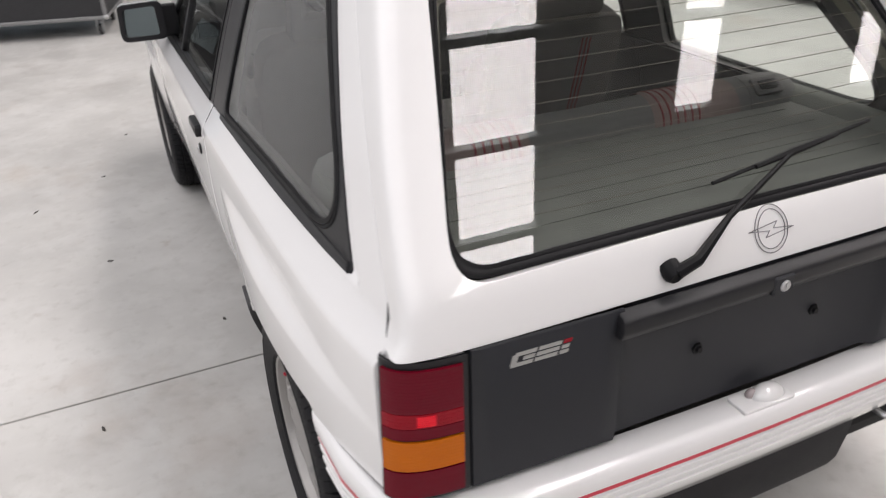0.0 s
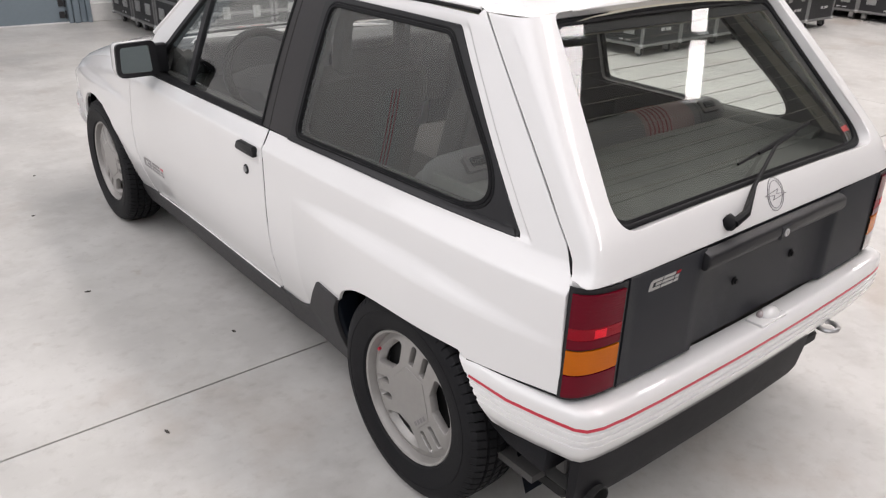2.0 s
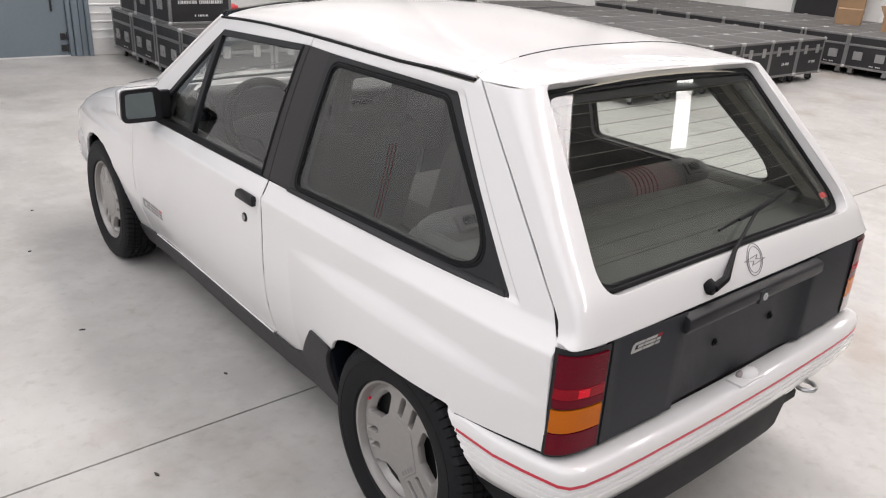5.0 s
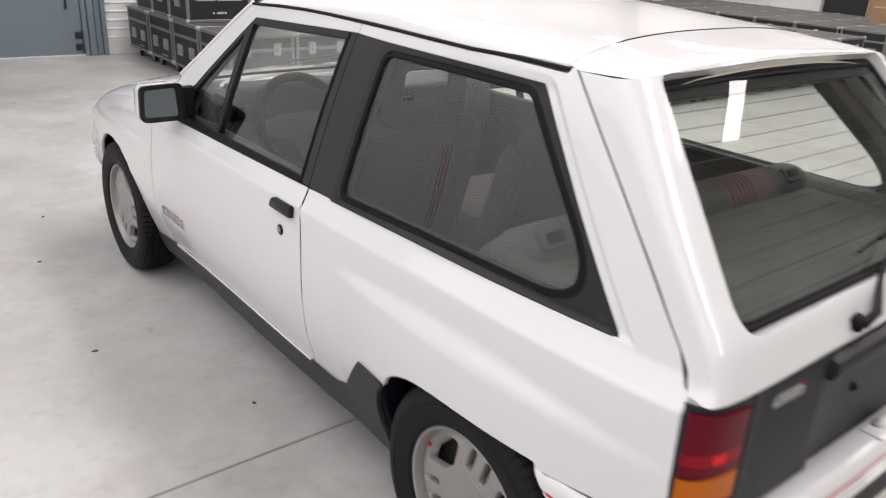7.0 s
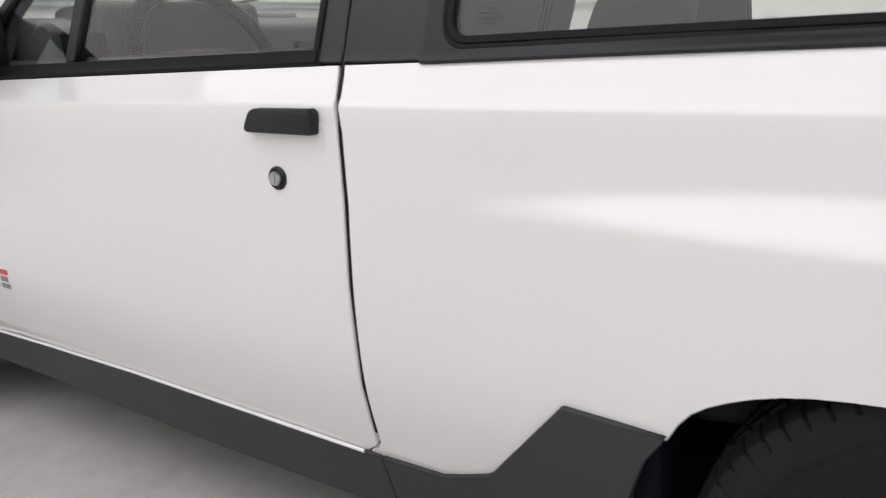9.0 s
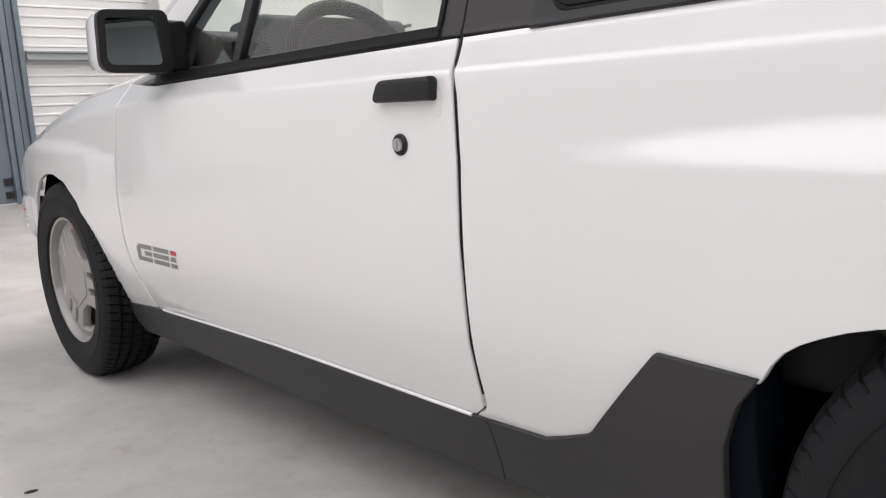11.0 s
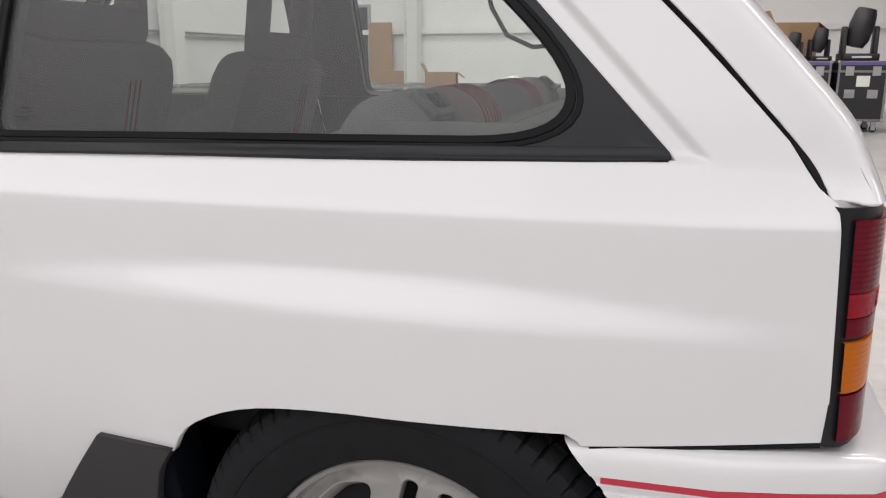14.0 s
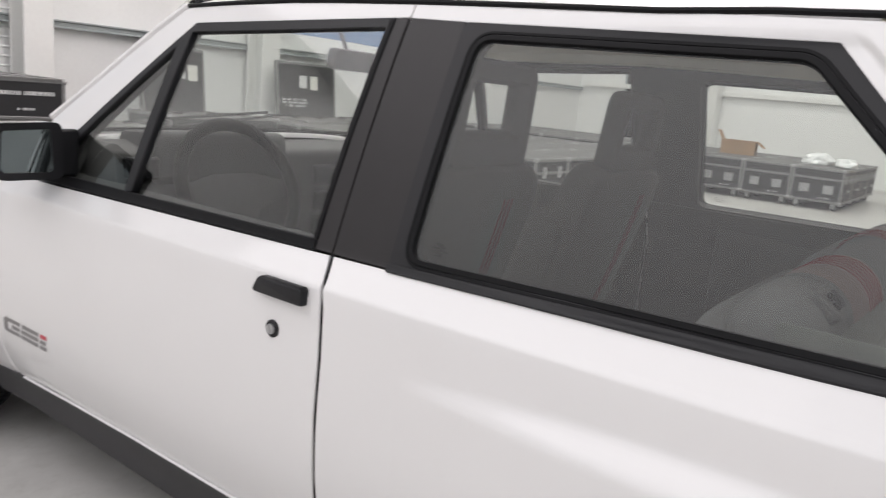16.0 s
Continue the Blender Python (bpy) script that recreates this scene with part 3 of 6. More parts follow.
# thin dark line laid on the surface as the shaded gap
gb = bmesh.new()
tube(gb, [tuple(Vector(roof_fn(u, 0.024 + 0.012 * (1 - abs(u) ** 4))) + Vector((0, 0, -0.0008))) for u in np.linspace(-0.70, 0.82, 25)], 0.0024, 6)
part("gate_joint", gb, RUBBER, car)


# the tailgate's upper end: rolled from the joint in the roof down to the rear face
GATE_TOP = [(0.0, 1.2705), (0.3, 1.2690), (0.6, 1.2650), (0.8, 1.2600), (0.93, 1.2540), (1.0, 1.2480)]


def ga(pts):
    return [(gate_a(x, z), z) for x, z in pts]


tb = bmesh.new()
rows = []
for u in [math.copysign(abs(k / 30) ** 0.8, k) for k in range(-30, 31)]:
    y0 = 0.020 + 0.012 * (1 - abs(u) ** 4)
    a0, a1 = Vector(roof_fn(u * 0.995, y0)), Vector(roof_fn(u * 0.995, y0 + 0.01))
    ze = spl(abs(u), GATE_TOP)
    e0 = Vector(gate()(gate_a(u * (half_width(spl(ze, SEAM_Y), ze) + 0.002), ze), ze))
    slope = (a1.z - a0.z) / 0.01
    up = Vector((0, 0.881, 1.0)) * (0.014 if abs(u) < 0.9 else 0.014 * (1 - abs(u)) / 0.1)
    mid = e0 + up
    mid.z = min(max(mid.z, e0.z), a0.z + slope * (mid.y - a0.y) + 0.004)
    row = []
    for j in range(15):
        t = 1 - (1 - j / 14) ** 1.6
        row.append(tb.verts.new((1 - t) ** 2 * a0 + 2 * t * (1 - t) * mid + t * t * e0))
    row.insert(0, tb.verts.new(a0 - Vector((0, -0.001, 0.012))))
    rows.append(row)
for i in range(len(rows) - 1):
    for j in range(15):
        tb.faces.new((rows[i][j], rows[i + 1][j], rows[i + 1][j + 1], rows[i][j + 1]))
part("tailgate_top", tb, PAINT, car, "", 60)


def dense(pts, n=6):
    out = []
    for i in range(len(pts)):
        a, b = pts[i], pts[(i + 1) % len(pts)]
        k = max(1, int(math.hypot(b[0] - a[0], b[1] - a[1]) / 0.04))
        out += [(a[0] + (b[0] - a[0]) * j / k, a[1] + (b[1] - a[1]) * j / k) for j in range(k)]
    return out


def rear_line(d):
    """The rear glass outline moved in by d: its upper and lower edges are bowed."""
    base = rounded([(-0.440 + d, 1.2525 - d, 0.030), (-0.560 + d, 0.886 + d, 0.050), (0.560 - d, 0.886 + d, 0.050), (0.440 - d, 1.2525 - d, 0.030)], 8)
    pts = []
    for i, p in enumerate(base):
        q = base[(i + 1) % len(base)]
        k = 24 if i % 9 == 8 else 1
        pts += [(p[0] + (q[0] - p[0]) * j / k, p[1] + (q[1] - p[1]) * j / k) for j in range(k)]
    return [(x, z + (0.0095 if z > 1.07 else 0.007) * (1 - min(1.0, abs(x) / 0.5) ** 2)) for x, z in pts]


def glass_fn(d=0.0):
    """The bowed rear glass, moved out by d."""
    def fn(x, z):
        return (x, -0.479 + (z - 0.89) * 0.881 + 0.012 * (x / 0.5) ** 2 - 0.75 * (d - 0.024), z + 0.66 * (d - 0.024))
    return fn


def ribbon(bm, rings):
    """A strip of faces through closed rings of points."""
    vs = [[bm.verts.new(p) for p in r] for r in rings]
    for a, b in zip(vs, vs[1:]):
        for k in range(len(a)):
            bm.faces.new((a[k], a[k - 1], b[k - 1], b[k]))
    return bm


edge_z = [0.806, 0.85, 0.90, 0.95, 1.0, 1.05, 1.1, 1.15, 1.2, 1.235]
top_line = []
for u in [math.copysign(abs(k / 14) ** 0.8, k) for k in range(-14, 15)]:
    ze = spl(abs(u), GATE_TOP)
    top_line.append((gate_a(u * (half_width(spl(ze, SEAM_Y), ze) + 0.002), ze), ze - 0.0004))
shell_out = [(-1.0, z) for z in edge_z] + top_line + [(1.0, z) for z in edge_z[::-1]] + [(a, 0.8035) for a in (0.98, 0.9, 0.75, 0.6, 0.45, 0.3, 0.15, 0, -0.15, -0.3, -0.45, -0.6, -0.75, -0.9, -0.98)]
tailgate = skin("tailgate", shell_out, gate(), PAINT, car, holes=[ga(rear_line(-0.004))], step=0.022, out=(0, -1, 0.3), lip=0.004, cuts=[((q * a, 0), (1, 0)) for q in (-1, 1) for a in (0.9998, 0.9992, 0.998, 0.996, 0.993, 0.989, 0.984, 0.977, 0.968, 0.957)], label="white tailgate with a black lower panel")


def gate_off(d, s_n=8.0):
    f = gate(s_n)

    def fn(a, z):
        p = Vector(f(a, z))
        e = 0.003
        n = (Vector(f(a + e, z)) - Vector(f(a - e, z))).cross(Vector(f(a, z + e)) - Vector(f(a, z - e))).normalized()
        if n.y > 0:
            n = -n
        return tuple(p + n * d)
    return fn


# white reveal from the shell down to the bowed glass, and the rubber seal round it
rb = bmesh.new()
edge_s = [gate()(a, z) for a, z in ga(rear_line(-0.004))]
edge_g = [glass_fn(-0.002)(x, z) for x, z in rear_line(0.0)]
ribbon(rb, [edge_s, [tuple(Vector(p).lerp(Vector(q), 0.12) + Vector((0, 0.0015, 0))) for p, q in zip(edge_s, edge_g)], edge_g])
part("glass_reveal", rb, PAINT, tailgate, "white reveal round the rear glass", 60)
rb = bmesh.new()
ribbon(rb, [[glass_fn(h)(x, z) for x, z in rear_line(d)] for d, h in ((0.0006, -0.004), (0.0006, 0.003), (0.003, 0.0045), (0.007, 0.0045), (0.009, 0.0025), (0.011, 0.0035), (0.014, 0.0028), (0.0155, -0.003))])
part("glass_seal", rb, RUBBER, tailgate, "black rubber seal round the rear glass", 50)
rear_glass = skin("rear_glass", rear_line(0.002), glass_fn(), GLASSMAT, tailgate, step=0.05, out=(0, -1, 0.3), lip=0.0006, round_edge=0.0002, label="rear window with heater lines")
rear_glass.visible_shadow = False
hb = bmesh.new()
f_in = glass_fn(-0.0015)
for i in range(11):
    z = 0.945 + 0.026 * i
    xe = 0.560 - (z - 0.886) / 0.366 * 0.120 - 0.035
    tube(hb, [f_in(x, z) for x in np.linspace(-xe, xe, 19)], 0.0007, 4)
part("heater_lines", hb, HEATLINE, rear_glass)

# black lower panel of the tailgate with the plate recess
pb = bmesh.new()
n = 24
def panel_y(x):
    return -0.516 - 0.010 * (1 - (abs(x) / 0.56) ** 2)
front, back = [], []
for zz, dy in ((0.803, 0.004), (0.799, 0.0), (0.547, 0.0), (0.543, 0.006)):
    front.append([pb.verts.new((x, panel_y(x) + dy, zz)) for x in np.linspace(-0.553, -0.300, 9)])
for i in range(3):
    for k in range(8):
        pb.faces.new((front[i][k], front[i][k + 1], front[i + 1][k + 1], front[i + 1][k]))
rows = []
for zz, dy in ((0.803, 0.004), (0.799, 0.0), (0.547, 0.0), (0.543, 0.006)):
    rows.append([pb.verts.new((x, panel_y(x) + dy, zz)) for x in np.linspace(0.300, 0.553, 9)])
for i in range(3):
    for k in range(8):
        pb.faces.new((rows[i][k], rows[i][k + 1], rows[i + 1][k + 1], rows[i + 1][k]))
# recess: slanted cheeks and the sunk face
for s in (-1, 1):
    a = [pb.verts.new((s * 0.300, panel_y(0.3), z)) for z in (0.80, 0.545)]
    b = [pb.verts.new((s * 0.284, panel_y(0.3) + 0.016, z)) for z in (0.80, 0.545)]
    pb.faces.new((a[0], a[1], b[1], b[0]))
c = [[pb.verts.new((x, panel_y(0.3) + 0.016, z)) for x in np.linspace(-0.284, 0.284, 5)] for z in (0.803, 0.543)]
for k in range(4):
    pb.faces.new((c[0][k], c[0][k + 1], c[1][k + 1], c[1][k]))
# side and top returns
for s in (-1, 1):
    a = [pb.verts.new((s * 0.553, panel_y(0.553), z)) for z in (0.803, 0.543)]
    b = [pb.verts.new((s * 0.556, panel_y(0.553) + 0.03, z)) for z in (0.803, 0.543)]
    pb.faces.new((a[0], a[1], b[1], b[0]))
bmesh.ops.remove_doubles(pb, verts=pb.verts, dist=0.004)
part("rear_panel", pb, PANELBLACK, tailgate, "matt black panel with an empty plate recess", 50)
hb = bmesh.new()
prism(hb, rounded([(-0.500, 0.765, 0.008), (-0.516, 0.800, 0.006), (-0.541, 0.791, 0.012), (-0.543, 0.768, 0.012), (-0.534, 0.752, 0.010), (-0.51, 0.750, 0.004)], 4), -0.312, 0.312, "x", bev=0.007)
part("grip_bar", hb, BLACKTRIM, tailgate, "black grip bar over the plate recess")
hb = bmesh.new()
lathe(hb, [(0.0, 0.004), (0.009, 0.004), (0.0105, 0.002), (0.0105, -0.012)], 24, pose(0.003, -0.5435, 0.770, 0, 0, -90))
box(hb, 0.0015, 0.0045, -0.5485, -0.5455, 0.764, 0.776, 0)
part("boot_lock", hb, STEEL, tailgate, "metal boot lock")
hb = bmesh.new()
box(hb, -0.020, 0.024, -0.5445, -0.535, 0.753, 0.788, 0.003)
part("lock_plate", hb, PANELBLACK, tailgate)
for x in (-0.131, 0.130):
    hb = bmesh.new()
    m = pose(x, panel_y(0.3) + 0.017, 0.666, 0, 0, -90)
    lathe(hb, [(0.0, 0.010), (0.006, 0.010), (0.0065, 0.006), (0.0105, 0.005), (0.011, 0.0)], 6, m)
    part("plate_screw", hb, RUBBER, tailgate)
# maker's badge: a thin ring crossed by a bolt, drawn as plain outlines
hb = bmesh.new()
f_on = gate_off(0.0012)
bz, bx = 0.853, 0.0
for r in (0.030, 0.0365):
    tube(hb, [f_on(gate_a(bx + 0.95 * r * math.cos(2 * math.pi * k / 40) + 1e-4, bz), bz + r * math.sin(2 * math.pi * k / 40)) for k in range(40)], 0.0008, 5, closed=True)
bolt = [(-0.047, 0.0035), (0.013, 0.0105), (0.0045, 0.0015), (0.047, -0.0035), (-0.013, -0.0105), (-0.0045, -0.0015)]
tube(hb, [f_on(gate_a(x, bz + z), bz + z) for x, z in bolt], 0.0008, 5, closed=True)
part("badge", hb, OUTLINE, tailgate, "thin outlined round maker's badge")


def slanted_bars(bm, place, w, h, t, pieces):
    """The model badge as plain slanted bars: pieces (u0, u1, v0, v1) of the badge's width and height."""
    for u0, u1, v0, v1 in pieces:
        q = [(u0, v0), (u1, v0), (u1, v1), (u0, v1)]
        f = [place(u * w + 0.28 * h * v, v * h, t) for u, v in q]
        b = [place(u * w + 0.28 * h * v, v * h, -0.001) for u, v in q]
        vf, vb = [bm.verts.new(p) for p in f], [bm.verts.new(p) for p in b]
        bm.faces.new(vf)
        for i in range(4):
            bm.faces.new((vf[i], vf[i - 1], vb[i - 1], vb[i]))


BARS = [(0.0, 0.10, 0.14, 0.86), (0.015, 0.38, 0.0, 0.26), (0.045, 0.40, 0.74, 1.0), (0.20, 0.39, 0.37, 0.63), (0.415, 0.80, 0.0, 0.26), (0.425, 0.81, 0.37, 0.63), (0.44, 0.82, 0.74, 1.0), (0.84, 0.99, 0.0, 0.26), (0.85, 0.98, 0.37, 0.63)]
for bar_ in BARS:
    hb = bmesh.new()
    slanted_bars(hb, lambda a, b, t: (-0.494 + a, panel_y(-0.494 + a) - t, 0.7545 + b), 0.098, 0.024, 0.0010, [bar_])
    part("badge_bar", hb, BADGEGREY, tailgate)
hb = bmesh.new()
slanted_bars(hb, lambda a, b, t: (-0.494 + a, panel_y(-0.494 + a) - t, 0.7545 + b), 0.098, 0.024, 0.0010, [(0.86, 1.0, 0.74, 1.0)])
part("badge_tip", hb, REDLENS2, tailgate)
# the same mark as a decal on both doors
for s in (-1, 1):
    fs = side(s, 0.0006)
    for pcs, mt, nm in [([q_], DECALGREY, "decal_bar") for q_ in BARS] + [([(0.86, 1.0, 0.74, 1.0)], REDLINE, "decal_tip")]:
        hb = bmesh.new()
        for u0, u1, v0, v1 in pcs:
            q = [(u0, v0), (u1, v0), (u1, v1), (u0, v1)]
            hb.faces.new([hb.verts.new(fs(1.872 - (u * 0.222 + 0.012 * v), 0.4015 + v * 0.044)) for u, v in q])
        part(nm, hb, mt, car)
# red sticker in the rear glass corner
hb = bmesh.new()
hb.faces.new([hb.verts.new(glass_fn(-0.0015)(x, z)) for x, z in ((0.480, 0.924), (0.518, 0.924), (0.515, 0.937), (0.477, 0.937))])
part("sticker", hb, STICKERRED, rear_glass)

# rear wiper
wb = bmesh.new()
f_w = glass_fn(0.001)
piv = Vector((-0.207, -0.503, 0.838))
lathe(wb, [(0.0, 0.022), (0.012, 0.022), (0.017, 0.014), (0.018, -0.004)], 20, pose(piv.x, piv.y, piv.z, 0, 0, -90) @ pose(0, 0, 0, 0, 20, 0))
arm_end = Vector(f_w(0.097, 0.949)) + Vector((0, -0.018, 0.010))
k1 = piv + Vector((0.035, -0.022, 0.016))
tube(wb, [piv + Vector((0, -0.018, 0.0)), k1, piv.lerp(arm_end, 0.42) + Vector((0, -0.012, 0.006)), arm_end], [0.011, 0.010, 0.0055, 0.0042], 8)
wiper = part("rear_wiper", wb, RUBBER, tailgate, "black rear wiper arm with its blade")
wb = bmesh.new()
b0 = Vector(f_w(-0.072, 0.934)) + Vector((0, -0.006, 0.004))
b1 = Vector(f_w(0.31, 0.966)) + Vector((0, -0.006, 0.004))
tube(wb, [b0, b0.lerp(b1, 0.5), b1], [0.0035, 0.0042, 0.0035], 6)
q = b0.lerp(b1, 0.24), b0.lerp(b1, 0.76)
tube(wb, [q[0] + Vector((0, -0.006, 0.002)), arm_end + Vector((0, 0.002, 0)), q[1] + Vector((0, -0.006, 0.002))], [0.004, 0.007, 0.004], 6)
part("wiper_blade", wb, RUBBER, wiper)

# tail lamps, wrapped round the corners
for s in (-1, 1):
    def corner(t, z, d=0.0):
        """t from 0 (on the flank) to 1 (beside the panel)."""
        t = float(t)
        lean = (z - 0.55) / 0.24
        p0 = Vector((0.683 - 0.012 * lean, -0.466 + 0.006 * lean, 0))
        p1 = Vector((0.672 - 0.012 * lean, -0.507, 0))
        p2 = Vector((0.557, -0.514, 0))
        c = [p0, p1, p2]
        q = (1 - t) ** 2 * p0 + 2 * t * (1 - t) * (p1 + Vector((0.004, -0.004, 0))) + t * t * p2
        tan = 2 * (1 - t) * (p1 - p0) + 2 * t * (p2 - p1)
        nn = Vector((-tan.y, tan.x, 0)).normalized()
        if nn.y > 0 and nn.x < 0:
            nn = -nn
        q += Vector((abs(nn.x), -abs(nn.y), 0)) * d
        return (s * q.x, q.y, z)

    def lens(bm, t0, t1, z0, z1, d, ribs=0):
        nt_, nz = 10, max(1, ribs)
        ts = np.linspace(t0, t1, nt_ + 1)
        rows_ = []
        zs = []
        for k in range(nz):
            za, zb = z0 + (z1 - z0) * k / nz, z0 + (z1 - z0) * (k + 1) / nz
            zs += [(za, d), (za + (zb - za) * 0.78, d + (0.0004 if ribs else 0)), (zb - (zb - za) * 0.001, d)] if ribs else [(za, d), (zb, d)]
        for z, dd in zs:
            rows_.append([bm.verts.new(corner(t, z, dd)) for t in ts])
        for i in range(len(rows_) - 1):
            for k in range(nt_):
                bm.faces.new((rows_[i][k], rows_[i][k + 1], rows_[i + 1][k + 1], rows_[i + 1][k]))
        rim = [corner(t, z0, -0.004) for t in ts], [corner(t, z1, -0.004) for t in ts]
        for row, src in ((rim[0], rows_[0]), (rim[1], rows_[-1])):
            vs = [bm.verts.new(p) for p in row]
            for k in range(nt_):
                bm.faces.new((src[k], src[k + 1], vs[k + 1], vs[k]))
        return bm

    lb = bmesh.new()
    lens(lb, 0.0, 1.0, 0.546, 0.799, 0.0)
    for t in (0.0, 1.0):
        a, b = corner(t, 0.546), corner(t, 0.799)
        dy = 0.03
        kx = 0.955 if t == 0.0 else 1.0
        lb.faces.new([lb.verts.new(p) for p in (a, b, (b[0] * kx, b[1] + dy, b[2]), (a[0] * kx, a[1] + dy, a[2]))])
    lamp = part("tail_lamp", lb, BLACKTRIM, car, "wraparound tail lamp in red and amber", 60)
    for nm, z0, z1, mt, ribs in (("brake_lens", 0.713, 0.787, REDLENS, 13), ("reflector_lens", 0.687, 0.712, REDLENS2, 4), ("lower_red_lens", 0.666, 0.686, REDLENS, 3), ("indicator_lens", 0.607, 0.661, AMBER, 9), ("fog_lens" if s < 0 else "reversing_lens", 0.554, 0.604, REDLENS if s < 0 else CLEARLENS, 3)):
        lb = bmesh.new()
        lens(lb, 0.09, 0.955, z0, z1, 0.0045, ribs)
        if nm == "reflector_lens":
            rb_ = bmesh.new()
            lens(rb_, 0.56, 0.74, z0 + 0.003, z1 - 0.003, 0.0053, 5)
            part("prism_patch", rb_, REDPATCH, lamp, "bright red prism patch", 20)
        part(nm, lb, mt, lamp, {"indicator_lens": "amber indicator lens", "brake_lens": "deep red lens"}.get(nm, ""), 20)
    lb = bmesh.new()
    prism(lb, rounded([(s * 0.660, -0.455, 0.004), (s * 0.650, -0.488, 0.012), (s * 0.556, -0.502, 0.004), (s * 0.556, -0.44), (s * 0.64, -0.42)], 4), 0.790, 0.8035, "z")
    part("rear_flange", lb, PAINT, car)


# bumpers: a profile carried round the end of the car
def bumper_path(end):
    """Half plan of the outer face, from the wheel to the middle: (x, y)."""
    if end == "rear":
        return [(0.728, -0.198), (0.735, -0.25), (0.722, -0.36), (0.704, -0.44), (0.690, -0.49), (0.681, -0.520), (0.664, -0.541), (0.63, -0.553), (0.56, -0.561), (0.45, -0.567), (0.3, -0.571), (0.15, -0.574)]
    return [(0.722, 2.72), (0.718, 2.76), (0.694, 2.86), (0.655, 2.95), (0.612, 3.01), (0.56, 3.045), (0.47, 3.07), (0.3, 3.09), (0.15, 3.098)]


def sweep(bm, path, prof, close=True, ends=True, shear=0.0):
    """Carries a profile of (out, z) along a plan line."""
    P = [Vector((x, y)) for x, y in path]
    rings = []
    for i, p in enumerate(P):
        d = (P[min(i + 1, len(P) - 1)] - P[max(i - 1, 0)]).normalized()
        n_ = Vector((d.y, -d.x))
        c = Vector((0, 1.3)) - p
        if n_.dot(c) > 0:
            n_ = -n_
        cut = shear if i in (0, len(P) - 1) else 0.0
        rings.append([bm.verts.new((p.x + n_.x * o, p.y + n_.y * o - cut * (0.534 - z), z)) for o, z in prof])
    m_ = len(prof)
    for i in range(len(rings) - 1):
        for k in range(m_ if close else m_ - 1):
            bm.faces.new((rings[i][k], rings[i][(k + 1) % m_], rings[i + 1][(k + 1) % m_], rings[i + 1][k]))
    if close and ends:
        bm.faces.new(rings[0]), bm.faces.new(rings[-1][::-1])
    return bm


for end in ("rear", "front"):
    half = bumper_path(end)
    full = [(-x, y) for x, y in half] + [(0, half[-1][1] - (0.001 if end == "rear" else -0.002))] + half[::-1]
    dz = 0.0 if end == "rear" else -0.02
    ribz = [0.484, 0.468, 0.452]
    prof = [(-0.07, 0.528), (-0.050, 0.535), (-0.020, 0.5355), (-0.008, 0.532), (-0.002, 0.525), (0.0, 0.515), (0.0, 0.506), (0.0, 0.4985), (-0.003, 0.498), (-0.003, 0.4905), (0.0, 0.490)]
    for z in ribz:
        prof += [(0.0, z + 0.0042), (-0.0038, z + 0.003), (-0.0038, z - 0.003), (0.0, z - 0.0042)]
    prof += [(-0.001, 0.44), (-0.006, 0.425), (-0.016, 0.402), (-0.024, 0.398), (-0.05, 0.398), (-0.075, 0.42)]
    bb = bmesh.new()
    sweep(bb, full if end == "front" else [full[0]] + full[2:-2] + [full[-1]], [(o, z + dz) for o, z in prof], shear=0.85 if end == "rear" else 0.0)
    bumper = part("rear_bumper" if end == "rear" else "front_bumper", bb, PAINT, car, "white bumper with fine ribs and a red line", 40)
    bb = bmesh.new()
    seg_ = full[1:-1]
    if end == "rear":
        seg_ = [(-0.7264, -0.240), (-0.7245, -0.292)] + full[2:-2] + [(0.7245, -0.292), (0.7264, -0.240)]
    sweep(bb, seg_, [(-0.003, 0.4985 + dz), (0.0006, 0.4978 + dz), (0.0006, 0.4908 + dz), (-0.003, 0.4902 + dz)])
    part("pinstripe", bb, REDLINE, bumper, "thin red line round the bumper")
# lower valance, dark
vb = bmesh.new()
half = bumper_path("rear")
full = [(-x, y) for x, y in half[5:]] + [(0, -0.575), (0.15, -0.574), (0.22, -0.573), (0.262, -0.572)]
sweep(vb, full, [(-0.03, 0.405), (-0.020, 0.398), (-0.024, 0.35), (-0.034, 0.285), (-0.048, 0.252), (-0.08, 0.245), (-0.12, 0.26), (-0.12, 0.40)])
part("rear_valance", vb, VALANCEBLACK, car, "dark grey plastic valance under the bumper")
for s in (-1, 1):
    vb = bmesh.new()
    prism(vb, [(-0.24, 0.42), (-0.40, 0.42), (-0.46, 0.40), (-0.46, 0.34), (-0.34, 0.345), (-0.27, 0.37)], s * 0.60, s * 0.690, "x", bev=0.008)
    part("bumper_side_skirt", vb, VALANCEBLACK, car)
    vb = bmesh.new()
    prism(vb, rounded([(2.70, 0.36, 0.01), (2.76, 0.37, 0.01), (2.75, 0.24, 0.02), (2.71, 0.25, 0.01)], 3), s * 0.64, s * 0.694, "x", bev=0.006)
    part("bumper_end", vb, VALANCEBLACK, car, "black lower end of the front bumper")
